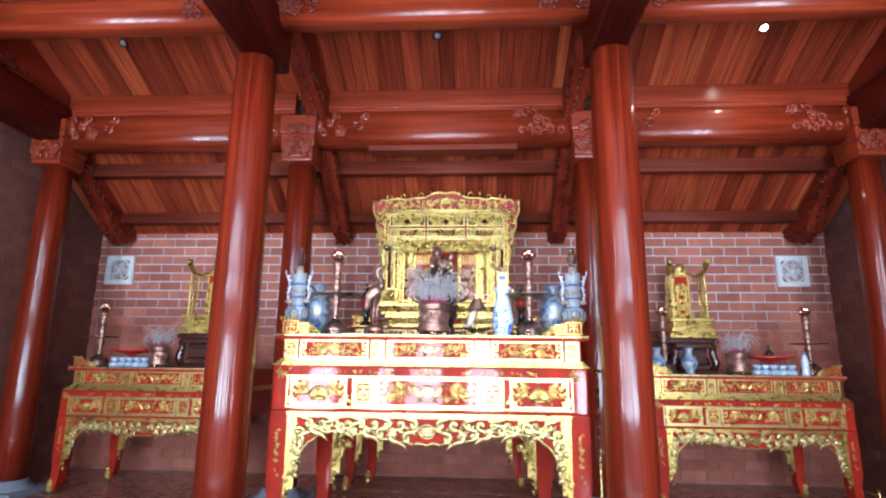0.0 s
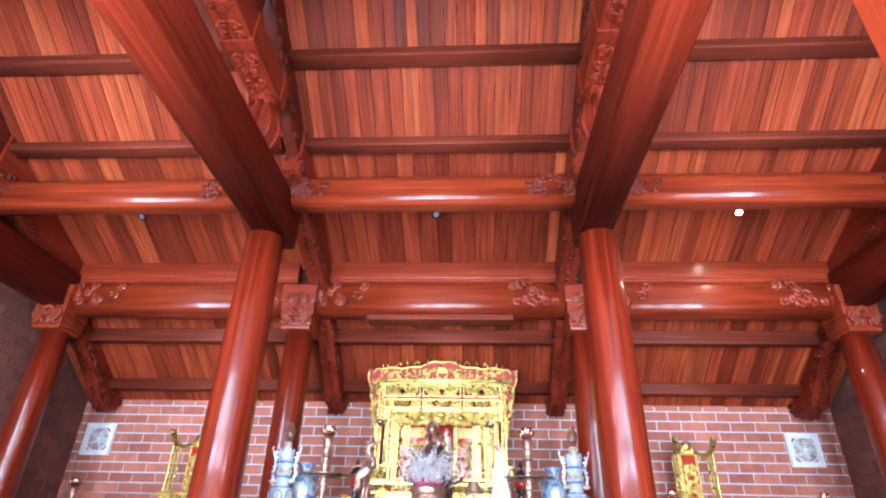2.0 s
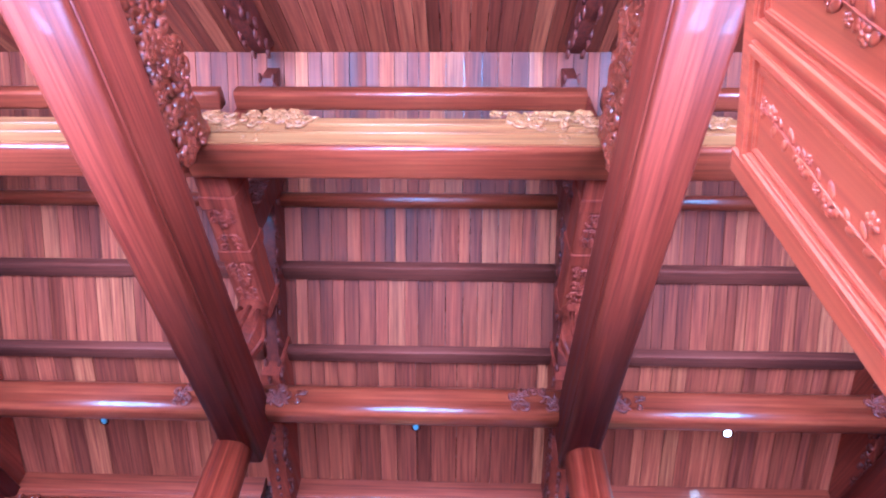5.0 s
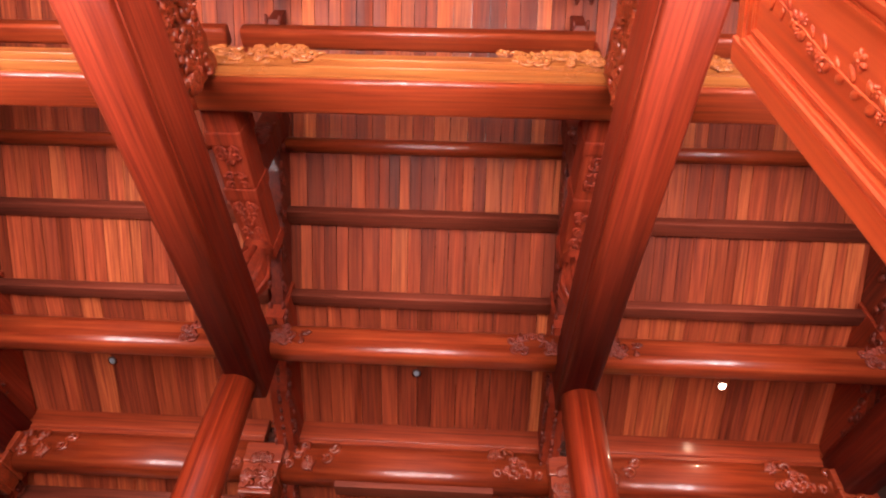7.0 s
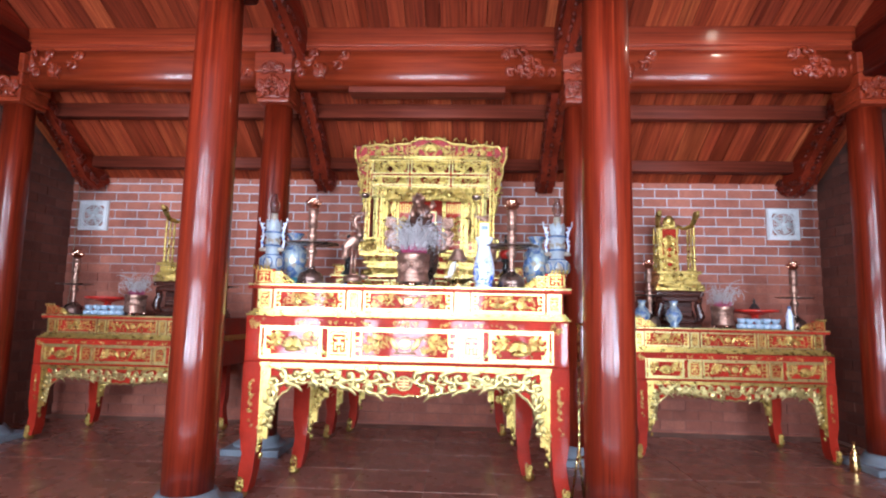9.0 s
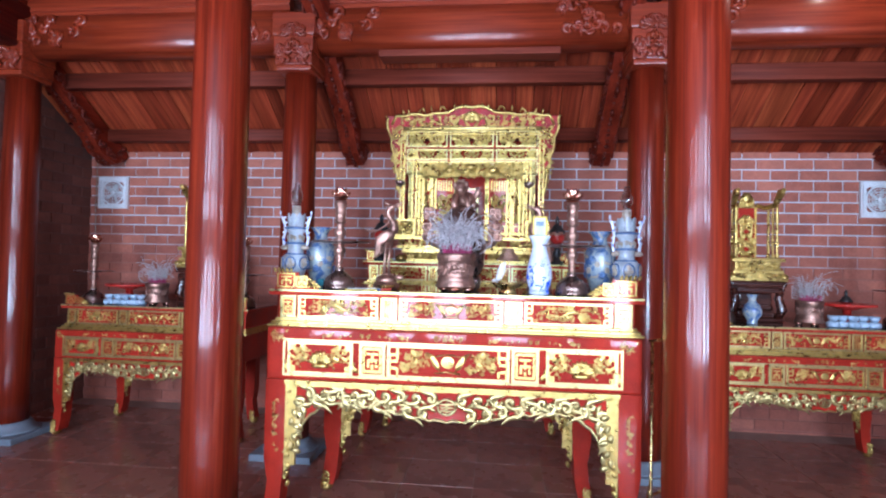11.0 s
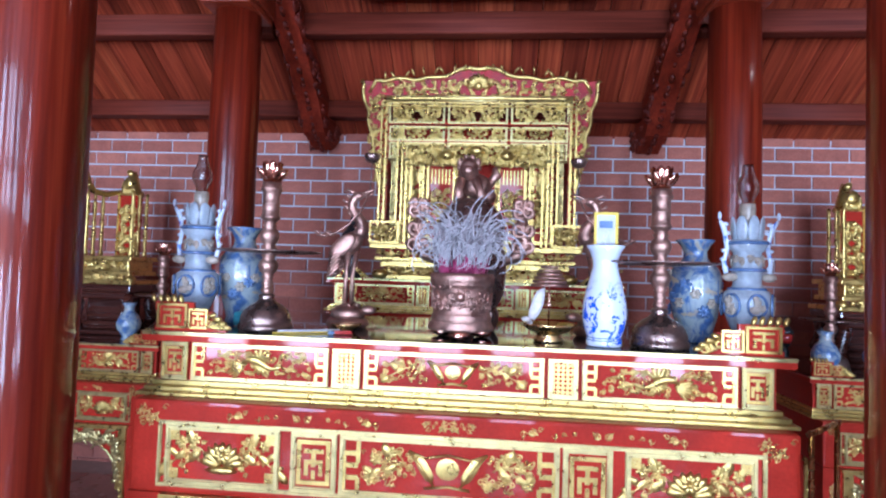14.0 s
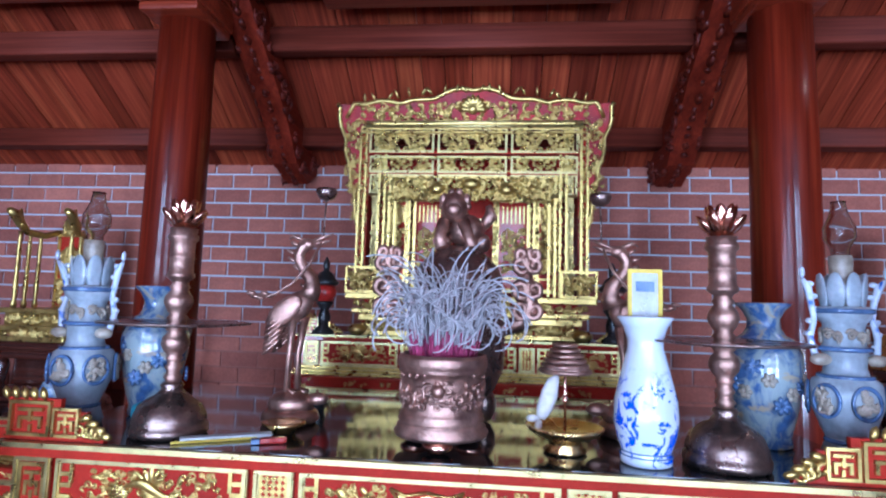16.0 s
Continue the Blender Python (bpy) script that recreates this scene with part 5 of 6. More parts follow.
def incense_pot(at, k, label, sticks, seed, spread=1.0):
    root = thing("incense_pot", label, "incense pot", "incense pots", at)
    bm = bmesh.new()
    lathe(bm, [(r * k, z * k) for r, z in ((0.085, 0.028), (0.118, 0.03), (0.122, 0.04), (0.112, 0.05), (0.115, 0.054), (0.108, 0.06), (0.108, 0.065), (0.112, 0.069), (0.106, 0.075), (0.109, 0.08), (0.104, 0.086), (0.102, 0.1), (0.105, 0.17), (0.108, 0.186), (0.114, 0.19), (0.112, 0.195), (0.116, 0.2), (0.116, 0.222), (0.112, 0.232), (0.104, 0.232), (0.1, 0.215), (0.02, 0.21))], 40)
    body = part("bowl", bm, M_BRONZE, root)
    bm = bmesh.new()
    for i in range(34):
        a = 2 * math.pi * i / 34
        q = Matrix.Rotation(a, 4, "Z") @ Matrix.Translation((0, -0.1035 * k, (0.112 + 0.012 * (i % 2)) * k))
        curl(bm, q, 0, 0, 0.013 * k, i * 2.4, 1.2, 0.0045 * k, 1 - 2 * (i % 2))
        q = Matrix.Rotation(a + 0.09, 4, "Z") @ Matrix.Translation((0, -0.106 * k, (0.172 + 0.01 * (i % 3)) * k))
        leaf(bm, q, 0, 0, 0.02 * k, 0.01 * k, i * 1.7, 0.0045 * k)
    for i in range(26):
        a = 2 * math.pi * i / 26
        q = Matrix.Rotation(a, 4, "Z") @ Matrix.Translation((0, -0.104 * k, 0.14 * k))
        curl(bm, q, 0, 0.012 * k * math.sin(i * 2.1), 0.02 * k, i, 1.1, 0.006 * k)
        leaf(bm, q, 0, -0.02 * k, 0.022 * k, 0.012 * k, i * 1.3, 0.006 * k)
    blob(bm, (0, -0.108 * k, 0.15 * k), (0.018 * k, 0.014 * k, 0.018 * k))
    part("relief", bm, M_BRONZE, body)
    for i in range(3):
        bm = bmesh.new()
        a = radians(-90 + 120 * i)
        blob(bm, (0.085 * k * math.cos(a), 0.085 * k * math.sin(a), 0.016 * k), (0.04 * k, 0.03 * k, 0.018 * k))
        part("foot", bm, M_COPPER, root)
    rng = random.Random(seed)
    bm = bmesh.new()
    pk = bmesh.new()
    for i in range(sticks):
        a, r0 = rng.uniform(0, 6.28), 0.08 * k * math.sqrt(rng.random())
        p = Vector((r0 * math.cos(a), r0 * math.sin(a), 0.2 * k))
        out = rng.uniform(0.0, 0.3)
        d = Vector((math.cos(a) * out, math.sin(a) * out, 1)).normalized()
        ln = rng.uniform(0.05, 0.1) * k
        tube(pk, [p, p + d * ln], 0.0016 * k, 4)
        q = p + d * ln
        pts = [q]
        b = a + rng.uniform(-1.6, 1.6)
        bend = Vector((math.cos(b), math.sin(b), 0))
        axis = d.cross(bend).normalized()
        axis = (axis + Vector((0, 0, rng.uniform(-0.5, 0.5)))).normalized()
        cv = rng.uniform(0.06, 0.42) * spread
        rise = rng.randint(0, 5)
        step = rng.uniform(0.012, 0.022) * k
        for j in range(rng.randint(9, 17)):
            if j > rise:
                d = (Matrix.Rotation(cv, 3, axis) @ d).normalized()
                cv = min(0.6, cv * 1.05)
            q = q + d * step
            if q.z < 0.225 * k:
                break
            pts.append(q.copy())
        if len(pts) > 1:
            tube(bm, pts, 0.0021 * k, 4)
    tagged(part("burnt_incense", bm, M_ASH, root, "curled grey-white burnt incense sticks"), kind="stuff")
    tagged(part("pink_incense", pk, M_PINKSTICK, root, "pink incense stick ends"), kind="stuff")
    return root


incense_pot((0.014, 3.93, TOP), 1.0, "bronze incense pot full of curled burnt incense sticks", 230, 3, 0.95)
incense_pot((-2.8, 5.28, STOP), 0.85, "bronze incense pot with burnt sticks on a side altar", 90, 5)
incense_pot((2.74, 5.28, STOP), 0.85, "bronze incense pot with burnt sticks on a side altar", 90, 6)


def burner(at):
    root = thing("bronze_burner", "large bronze censer with a lion lid and cloud-shaped handles", "censer", "", at)
    root.scale = (1.0, 1.0, 1.06)
    bm = bmesh.new()
    lathe(bm, [(0.08, 0.07), (0.12, 0.1), (0.145, 0.16), (0.15, 0.24), (0.14, 0.31), (0.125, 0.34), (0.14, 0.36), (0.14, 0.38)], 36)
    part("bowl", bm, M_DARKBRONZE, root)
    for i in range(3):
        bm = bmesh.new()
        a = radians(-90 + 120 * i)
        blob(bm, (0.1 * math.cos(a), 0.1 * math.sin(a), 0.05), (0.04, 0.04, 0.055))
        part("foot", bm, M_DARKBRONZE, root)
    bm = bmesh.new()
    lathe(bm, [(0.138, 0.38), (0.14, 0.41), (0.125, 0.45), (0.085, 0.49), (0.04, 0.51), (0.02, 0.515)], 36)
    part("lid", bm, M_DARKBRONZE, root)
    for s in (-1, 1):
        bm = bmesh.new()
        tube(bm, [(s * 0.13, 0, 0.27), (s * 0.19, 0, 0.29), (s * 0.225, 0, 0.34), (s * 0.21, 0, 0.4), (s * 0.21, 0, 0.46)], [0.02, 0.026, 0.03, 0.026, 0.02], 8)
        for z, r in ((0.33, 0.045), (0.39, 0.045), (0.46, 0.04), (0.49, 0.03)):
            for e in (-1, 1):
                curl(bm, on(s * 0.215 + e * 0.02, -0.018, z), 0, 0, r * 0.7, 1.0 + e, 1.4, 0.011, e)
            blob(bm, (s * 0.215, 0, z), (r, 0.025, r * 0.7))
        part("handle", bm, M_BRONZE, root, "cloud-scroll bronze handle")
    bm = bmesh.new()
    blob(bm, (0.02, 0, 0.56), (0.06, 0.05, 0.05), None, 12, 8)
    blob(bm, (-0.015, -0.03, 0.625), (0.04, 0.04, 0.045), None, 12, 8)
    blob(bm, (-0.015, -0.065, 0.612), (0.024, 0.022, 0.02), None, 10, 6)
    for s in (-1, 1):
        blob(bm, (-0.015 + s * 0.036, -0.02, 0.65), (0.014, 0.014, 0.02))
        tube(bm, [(-0.015 + s * 0.03, -0.045, 0.58), (-0.01 + s * 0.045, -0.07, 0.53), (s * 0.045, -0.075, 0.5)], [0.02, 0.017, 0.022], 8)
        blob(bm, (s * 0.06 + 0.01, 0.02, 0.525), (0.03, 0.04, 0.03))
    tube(bm, [(0.07, 0.02, 0.57), (0.1, 0.02, 0.61), (0.09, 0.02, 0.64)], [0.016, 0.022, 0.01], 7)
    for i in range(10):
        a = 0.628 * i
        blob(bm, (-0.015 + 0.038 * math.cos(a), -0.01, 0.632 + 0.042 * math.sin(a)), (0.014, 0.016, 0.014), None, 6, 4)
    part("lion", bm, M_BRONZE, root, "seated bronze lion on the lid")


burner((0.03, 4.2, TOP))


def crane(at, face):
    root = thing("bronze_crane", "bronze crane on a turtle holding a lotus cup", "statue", "bronze cranes", at)
    bm = bmesh.new()
    f = face
    lathe(bm, [(0.07, 0.0), (0.085, 0.012), (0.08, 0.03), (0.07, 0.04)], 24)
    blob(bm, (0, 0, 0.055), (0.07, 0.055, 0.04), None, 14, 8)
    blob(bm, (f * 0.085, -0.02, 0.075), (0.035, 0.018, 0.018))
    for s in (-1, 1):
        tube(bm, [(0.012 * s, 0.012 * s, 0.08), (0.01 * s, 0.01 * s, 0.2), (0.014 * s + f * 0.01, 0.012 * s, 0.31)], [0.011, 0.008, 0.014], 7)
        for e in (-0.5, 0, 0.5):
            tube(bm, [(0.012 * s, 0.012 * s, 0.1), (0.012 * s + 0.035 * math.cos(e) * f, 0.012 * s + 0.035 * math.sin(e), 0.088)], 0.005, 5)
    q = Matrix.Translation((-f * 0.005, 0, 0.335)) @ Matrix.Rotation(-f * radians(42), 4, "Y")
    blob(bm, (0, 0, 0), (0.068, 0.036, 0.042), q, 14, 9)
    for s in (-1, 1):
        blob(bm, (-f * 0.02, s * 0.034, 0.006), (0.066, 0.01, 0.034), q, 12, 6)
        for i in range(7):
            blob(bm, (-f * (0.045 + 0.011 * i), s * 0.037, 0.016 - 0.011 * i), (0.042, 0.006, 0.007), q, 6, 4)
    for i in range(5):
        tube(bm, [q @ Vector((-f * 0.055, (i - 2) * 0.009, 0)), q @ Vector((-f * 0.1, (i - 2) * 0.013, -0.02)), q @ Vector((-f * 0.115, (i - 2) * 0.015, -0.055))], [0.011, 0.01, 0.004], 6)
    neck = [(0.035, 0.37), (0.047, 0.395), (0.042, 0.425), (0.022, 0.45), (0.004, 0.475), (0.0, 0.5), (0.012, 0.522), (0.03, 0.53)]
    tube(bm, [(f * a, 0, z) for a, z in neck], [0.033, 0.027, 0.022, 0.019, 0.017, 0.016, 0.019, 0.015], 10)
    for i in range(6):
        a, z = neck[i + 1]
        leaf(bm, Matrix.Translation((f * (a - 0.014), 0, z)), 0, 0, 0.03, 0.012, radians(150 if f > 0 else 30), 0.005)
    blob(bm, (f * 0.024, 0, 0.53), (0.025, 0.017, 0.018), None, 10, 7)
    for dz, ln in ((0.0, 0.098), (0.02, 0.105)):
        tube(bm, [(f * 0.035, 0, 0.528 + dz * 0.3), (f * 0.07, 0, 0.535 + dz * 0.8), (f * ln, 0, 0.544 + dz)], [0.009, 0.006, 0.002], 6)
    tube(bm, [(f * 0.01, 0, 0.542), (-f * 0.02, 0, 0.556), (-f * 0.034, 0, 0.545)], [0.008, 0.006, 0.002], 5)
    tube(bm, [(f * 0.07, 0, 0.54), (f * 0.045, -0.03, 0.47), (f * 0.0, -0.045, 0.41), (-f * 0.05, -0.045, 0.375), (-f * 0.11, -0.04, 0.37)], 0.0045, 5)
    for i in range(5):
        blob(bm, (-f * (0.07 + 0.014 * i), -0.042, 0.37 + 0.008 * math.sin(i * 2)), (0.016, 0.009, 0.007), None, 6, 4)
    part("bird", bm, M_BRONZE, root)
    bm = bmesh.new()
    tube(bm, [(f * 0.072, 0, 0.545), (f * 0.076, 0, 0.672)], 0.0028, 5)
    lathe(bm, [(0.006, 0.665), (0.024, 0.673), (0.034, 0.692), (0.03, 0.702), (0.01, 0.688)], 14, (f * 0.076, 0, 0))
    part("lotus_cup", bm, M_DARKBRONZE, root, "small lotus cup on a thin rod")
    return root


crane((-0.45, 4.1, TOP), 1)
crane((0.53, 4.14, TOP), -1)


def lamp(at):
    root = thing("ceramic_oil_lamp", "grey-blue glazed ceramic altar lamp with a clear glass chimney", "lamp", "ceramic lamps", at)
    bm = bmesh.new()
    lathe(bm, [(0.062, 0.0), (0.066, 0.01), (0.058, 0.03), (0.05, 0.05), (0.062, 0.07), (0.084, 0.12), (0.088, 0.15), (0.08, 0.175), (0.055, 0.19), (0.05, 0.205), (0.052, 0.235), (0.062, 0.245), (0.05, 0.255), (0.05, 0.3), (0.066, 0.315), (0.07, 0.33), (0.06, 0.34)], 32)
    body = part("body", bm, M_LAMPCLAY, root)
    bm = bmesh.new()
    for r, z in ((0.052, 0.045), (0.064, 0.185), (0.062, 0.246), (0.07, 0.33)):
        tube(bm, [(r * math.cos(a), r * math.sin(a), z) for a in [2 * math.pi * i / 24 for i in range(25)]], 0.006, 5)
    for i in range(6):
        q = Matrix.Rotation(radians(60 * i), 4, "Z") @ on(0, -0.087, 0.135)
        tube(bm, [q @ Vector((0.034 * math.cos(a), 0, 0.034 * math.sin(a))) for a in [2 * math.pi * j / 18 for j in range(19)]], 0.005, 5)
    part("blue_bands", bm, M_BLUE, body, "blue glazed rings and medallions")
    bm = bmesh.new()
    for i in range(6):
        q = Matrix.Rotation(radians(60 * i), 4, "Z") @ on(0, -0.087, 0.135)
        relief(bm, q, 0.055, 0.055, 7 + i, 0.014, 0.006, 1.4, False)
        relief(bm, Matrix.Rotation(radians(60 * i), 4, "Z") @ on(0, -0.051, 0.28), 0.045, 0.03, 9, 0.014, 0.005, 1.2, False)
    part("relief", bm, M_TAN, body, "tan relief flowers")
    bm = bmesh.new()
    for i in range(8):
        q = Matrix.Rotation(radians(45 * i), 4, "Z") @ Matrix.Translation((0.052, 0, 0.372)) @ Matrix.Rotation(radians(7), 4, "Y")
        blob(bm, (0, 0, 0), (0.006, 0.023, 0.044), q, 12, 7)
    part("petals", bm, M_LAMPCLAY, root, "upright lotus petals")
    for s in (-1, 1):
        bm = bmesh.new()
        tube(bm, [(s * 0.055, 0, 0.225), (s * 0.08, -0.005, 0.23), (s * 0.088, 0, 0.27), (s * 0.076, 0, 0.31), (s * 0.083, 0, 0.35), (s * 0.092, -0.005, 0.38), (s * 0.108, -0.01, 0.4)], [0.008, 0.01, 0.009, 0.008, 0.009, 0.011, 0.005], 8)
        for i in range(6):
            blob(bm, (s * (0.082 + 0.008 * math.sin(i * 1.3)), 0, 0.25 + 0.028 * i), (0.014, 0.008, 0.007), None, 6, 4)
        leaf(bm, on(s * 0.11, -0.01, 0.4), 0, 0, 0.03, 0.014, radians(90), 0.008)
        part("dragon_handle", bm, M_CERAMIC, root, "blue and white glazed dragon handle")
        bm = bmesh.new()
        blob(bm, (s * 0.072, -0.02, 0.222), (0.03, 0.018, 0.014), None, 8, 5)
        part("cloud_knob", bm, M_TAN, root)
    bm = bmesh.new()
    lathe(bm, [(0.03, 0.34), (0.026, 0.4), (0.03, 0.44), (0.028, 0.455)], 16)
    part("burner", bm, M_TAN, root)
    bm = bmesh.new()
    lathe(bm, [(0.022, 0.455), (0.024, 0.47), (0.04, 0.495), (0.04, 0.52), (0.024, 0.55), (0.018, 0.575), (0.02, 0.58), (0.018, 0.578), (0.016, 0.575), (0.022, 0.55), (0.038, 0.52), (0.038, 0.495), (0.022, 0.47), (0.02, 0.456)], 20)
    part("chimney", bm, M_GLASS, root, "clear glass chimney").visible_shadow = False
    return root


first = lamp((-1.01, 3.96, TOP))
first.scale = (0.92, 0.92, 1.13)
copy_thing(first, pose(1.03, 3.98, TOP))


def turned(name, label, cat, group, at, prof, m, k=1.0, n=32):
    root = thing(name, label, cat, group, at)
    bm = bmesh.new()
    lathe(bm, [(r * k, z * k) for r, z in prof], n)
    part("body", bm, m, root)
    return root


BIG = ((0.06, 0.0), (0.066, 0.006), (0.062, 0.03), (0.08, 0.1), (0.094, 0.19), (0.095, 0.25), (0.082, 0.285), (0.055, 0.302), (0.044, 0.32), (0.042, 0.345), (0.055, 0.37), (0.072, 0.386), (0.07, 0.39), (0.05, 0.372), (0.038, 0.345), (0.03, 0.2))
for s in (-1, 1):
    root = turned("ceramic_vase", "blue-green glazed ceramic vase with raised blue flowers", "vase", "ceramic vases", (s * 0.9, 4.12, TOP), BIG, M_CELADON)
    bm = bmesh.new()
    for i in range(9):
        q = Matrix.Rotation(radians(40 * i), 4, "Z") @ on(0, -0.09, 0.12 + 0.05 * (i % 3))
        for j in range(7):
            leaf(bm, q, 0, 0, 0.026, 0.014, radians(51 * j), 0.006)
    part("raised_flowers", bm, M_BLUE, root, "raised blue glazed blossoms")
    bm = bmesh.new()
    for i in range(10):
        q = Matrix.Rotation(radians(36 * i + 18), 4, "Z") @ on(0, -0.0925, 0.15 + 0.035 * (i % 4))
        for j in range(6):
            leaf(bm, q, 0, 0, 0.021, 0.015, radians(60 * j), 0.005)
    part("tan_flowers", bm, M_TAN, root, "raised tan glazed blossoms")
WV = ((0.056, 0.0), (0.06, 0.004), (0.06, 0.02), (0.056, 0.03), (0.068, 0.06), (0.075, 0.1), (0.072, 0.15), (0.055, 0.22), (0.042, 0.27), (0.042, 0.29), (0.052, 0.32), (0.066, 0.342), (0.063, 0.345), (0.048, 0.32), (0.036, 0.28))
root = turned("porcelain_vase", "white porcelain vase painted with blue dragons and clouds", "vase", "", (0.51, 3.865, TOP), WV, M_VASE)
bm = bmesh.new()
for z, r in ((0.022, 0.0605), (0.03, 0.0575)):
    tube(bm, [(r * math.cos(a), r * math.sin(a), z) for a in [2 * math.pi * i / 32 for i in range(33)]], 0.0018, 5)
part("blue_line", bm, M_BLUE, root)
card = thing("votive_packet", "yellow-edged clear packet standing in the porcelain vase", "packet", "", (0.51, 3.865, TOP + 0.3))
bm = bmesh.new()
rim(bm, on(0, 0, 0.075), 0.082, 0.17, 0.01, 0.004)
part("yellow_border", bm, M_YELLOW, card)
bm = bmesh.new()
bar(bm, -0.031, 0.031, 0.0, 0.003, 0.0, 0.15)
part("sheet", bm, M_PAPER, card)
bm = bmesh.new()
bar(bm, -0.022, 0.022, -0.002, -0.0005, 0.105, 0.13)
part("blue_label", bm, M_BLUE, card)
bm = bmesh.new()
for i in range(5):
    curl(bm, on(0, -0.001, 0.035 + 0.014 * i), 0.004 * math.sin(i * 2), 0, 0.008, i, 0.8, 0.002)
part("white_marks", bm, M_WHITE, card)

# brass dish with a fish ornament and a coil of incense
dish = thing("brass_dish", "footed brass dish with an upright spindle and fish ornament", "dish", "", (0.328, 3.93, TOP))
bm = bmesh.new()
lathe(bm, [(0.05, 0.0), (0.055, 0.006), (0.04, 0.018), (0.042, 0.028), (0.075, 0.042), (0.095, 0.056), (0.098, 0.064), (0.092, 0.064), (0.07, 0.052), (0.02, 0.048)], 36)
part("bowl", bm, M_BRASS, dish)
bm = bmesh.new()
tube(bm, [(0.0, 0, 0.05), (0.0, 0, 0.24)], 0.0035, 8)
lathe(bm, [(0.004, 0.118), (0.008, 0.124), (0.008, 0.134), (0.004, 0.14)], 12)
part("spindle", bm, M_COPPER, dish)
bm = bmesh.new()
tube(bm, [(-0.06, 0.02, 0.075), (-0.05, 0.02, 0.1), (-0.036, 0.02, 0.14), (-0.028, 0.02, 0.17), (-0.014, 0.02, 0.19)], [0.012, 0.02, 0.022, 0.016, 0.003], 10, 0.5)
for s in (-1, 1):
    leaf(bm, on(-0.062, 0.02, 0.075), 0, 0, 0.035, 0.02, radians(220 + s * 40), 0.005)
part("fish", bm, M_FLESH, dish, "pale upright fish ornament")
coil = thing("incense_coil", "pinkish-brown incense coils stacked round the dish spindle", "incense", "", (0.328, 3.93, TOP + 0.2))
bm = bmesh.new()
for j in range(6):
    r = 0.062 - 0.007 * j
    tube(bm, [(r * math.cos(a), r * math.sin(a), 0.013 * j) for a in [2 * math.pi * i / 26 for i in range(27)]], 0.006, 5)
    bar(bm, -r, r, -0.003, 0.003, 0.013 * j - 0.003, 0.013 * j + 0.003)
part("coils", bm, M_BRONZE, coil)


def urn(at, k=1.0, red=None):
    root = thing("lantern_urn", "small dark turned altar urn with a red glowing middle", "urn", "lantern urns", at)
    bm = bmesh.new()
    lathe(bm, [(r * k, z * k) for r, z in ((0.04, 0.0), (0.043, 0.01), (0.02, 0.03), (0.024, 0.06), (0.016, 0.09), (0.03, 0.11), (0.032, 0.12))], 20)
    part("stem", bm, M_BLACKPAINT, root)
    bm = bmesh.new()
    lathe(bm, [(r * k, z * k) for r, z in ((0.026, 0.12), (0.04, 0.14), (0.042, 0.16), (0.03, 0.182))], 20)
    part("red_glass", bm, M_PLAINRED, root, "red glass middle")
    bm = bmesh.new()
    lathe(bm, [(r * k, z * k) for r, z in ((0.044, 0.18), (0.05, 0.19), (0.036, 0.205), (0.026, 0.225), (0.01, 0.235), (0.013, 0.25), (0.012, 0.265), (0.003, 0.285))], 20)
    part("cap", bm, M_BLACKPAINT, root)
    return root


urn((-0.8, 5.5, 1.562), 1.5)
urn((0.77, 5.5, 1.562), 1.5)
urn((-2.98, 5.5, STOP))
urn((3.14, 5.5, STOP))
urn((1.98, 5.6, STOP))

# small odds and ends on the main altar
box_c = thing("folded_cloth", "folded teal cloth lying on the altar top", "cloth", "", (-0.8, 4.02, TOP), 12)
bm = bmesh.new()
box(bm, -0.075, 0.075, -0.04, 0.04, 0, 0.05, 0.016)
box(bm, -0.072, 0.074, -0.043, 0.036, 0.03, 0.056, 0.012)
part("cloth", bm, M_TEAL, box_c)
fan = thing("folded_paper_fan", "folded grey paper fan with a yellow edge on the altar", "paper fan", "", (-0.52, 3.875, TOP), 28)
bm = bmesh.new()
box(bm, -0.12, 0.1, -0.014, 0.014, 0, 0.012, 0.003)
part("folded_paper", bm, M_PAPER, fan)
bm = bmesh.new()
bar(bm, -0.14, 0.06, -0.018, -0.014, 0, 0.006)
part("yellow_edge", bm, M_YELLOW, fan)
lighter = thing("gas_lighter", "small red gas lighter with a metal top", "lighter", "", (-0.4, 3.86, TOP), 25)
bm = bmesh.new()
box(bm, -0.035, 0.03, -0.011, 0.011, 0, 0.014, 0.004)
part("body", bm, M_PLAINRED, lighter)
bm = bmesh.new()
box(bm, -0.056, -0.035, -0.01, 0.01, 0, 0.013, 0.002)
part("cap", bm, M_BLUE, lighter)
saucer = turned("wooden_saucer", "small brown saucer beside the crane's foot", "saucer", "", (-0.42, 3.97, TOP), ((0.03, 0), (0.036, 0.01), (0.055, 0.022), (0.058, 0.03), (0.05, 0.03)), M_BRASS)


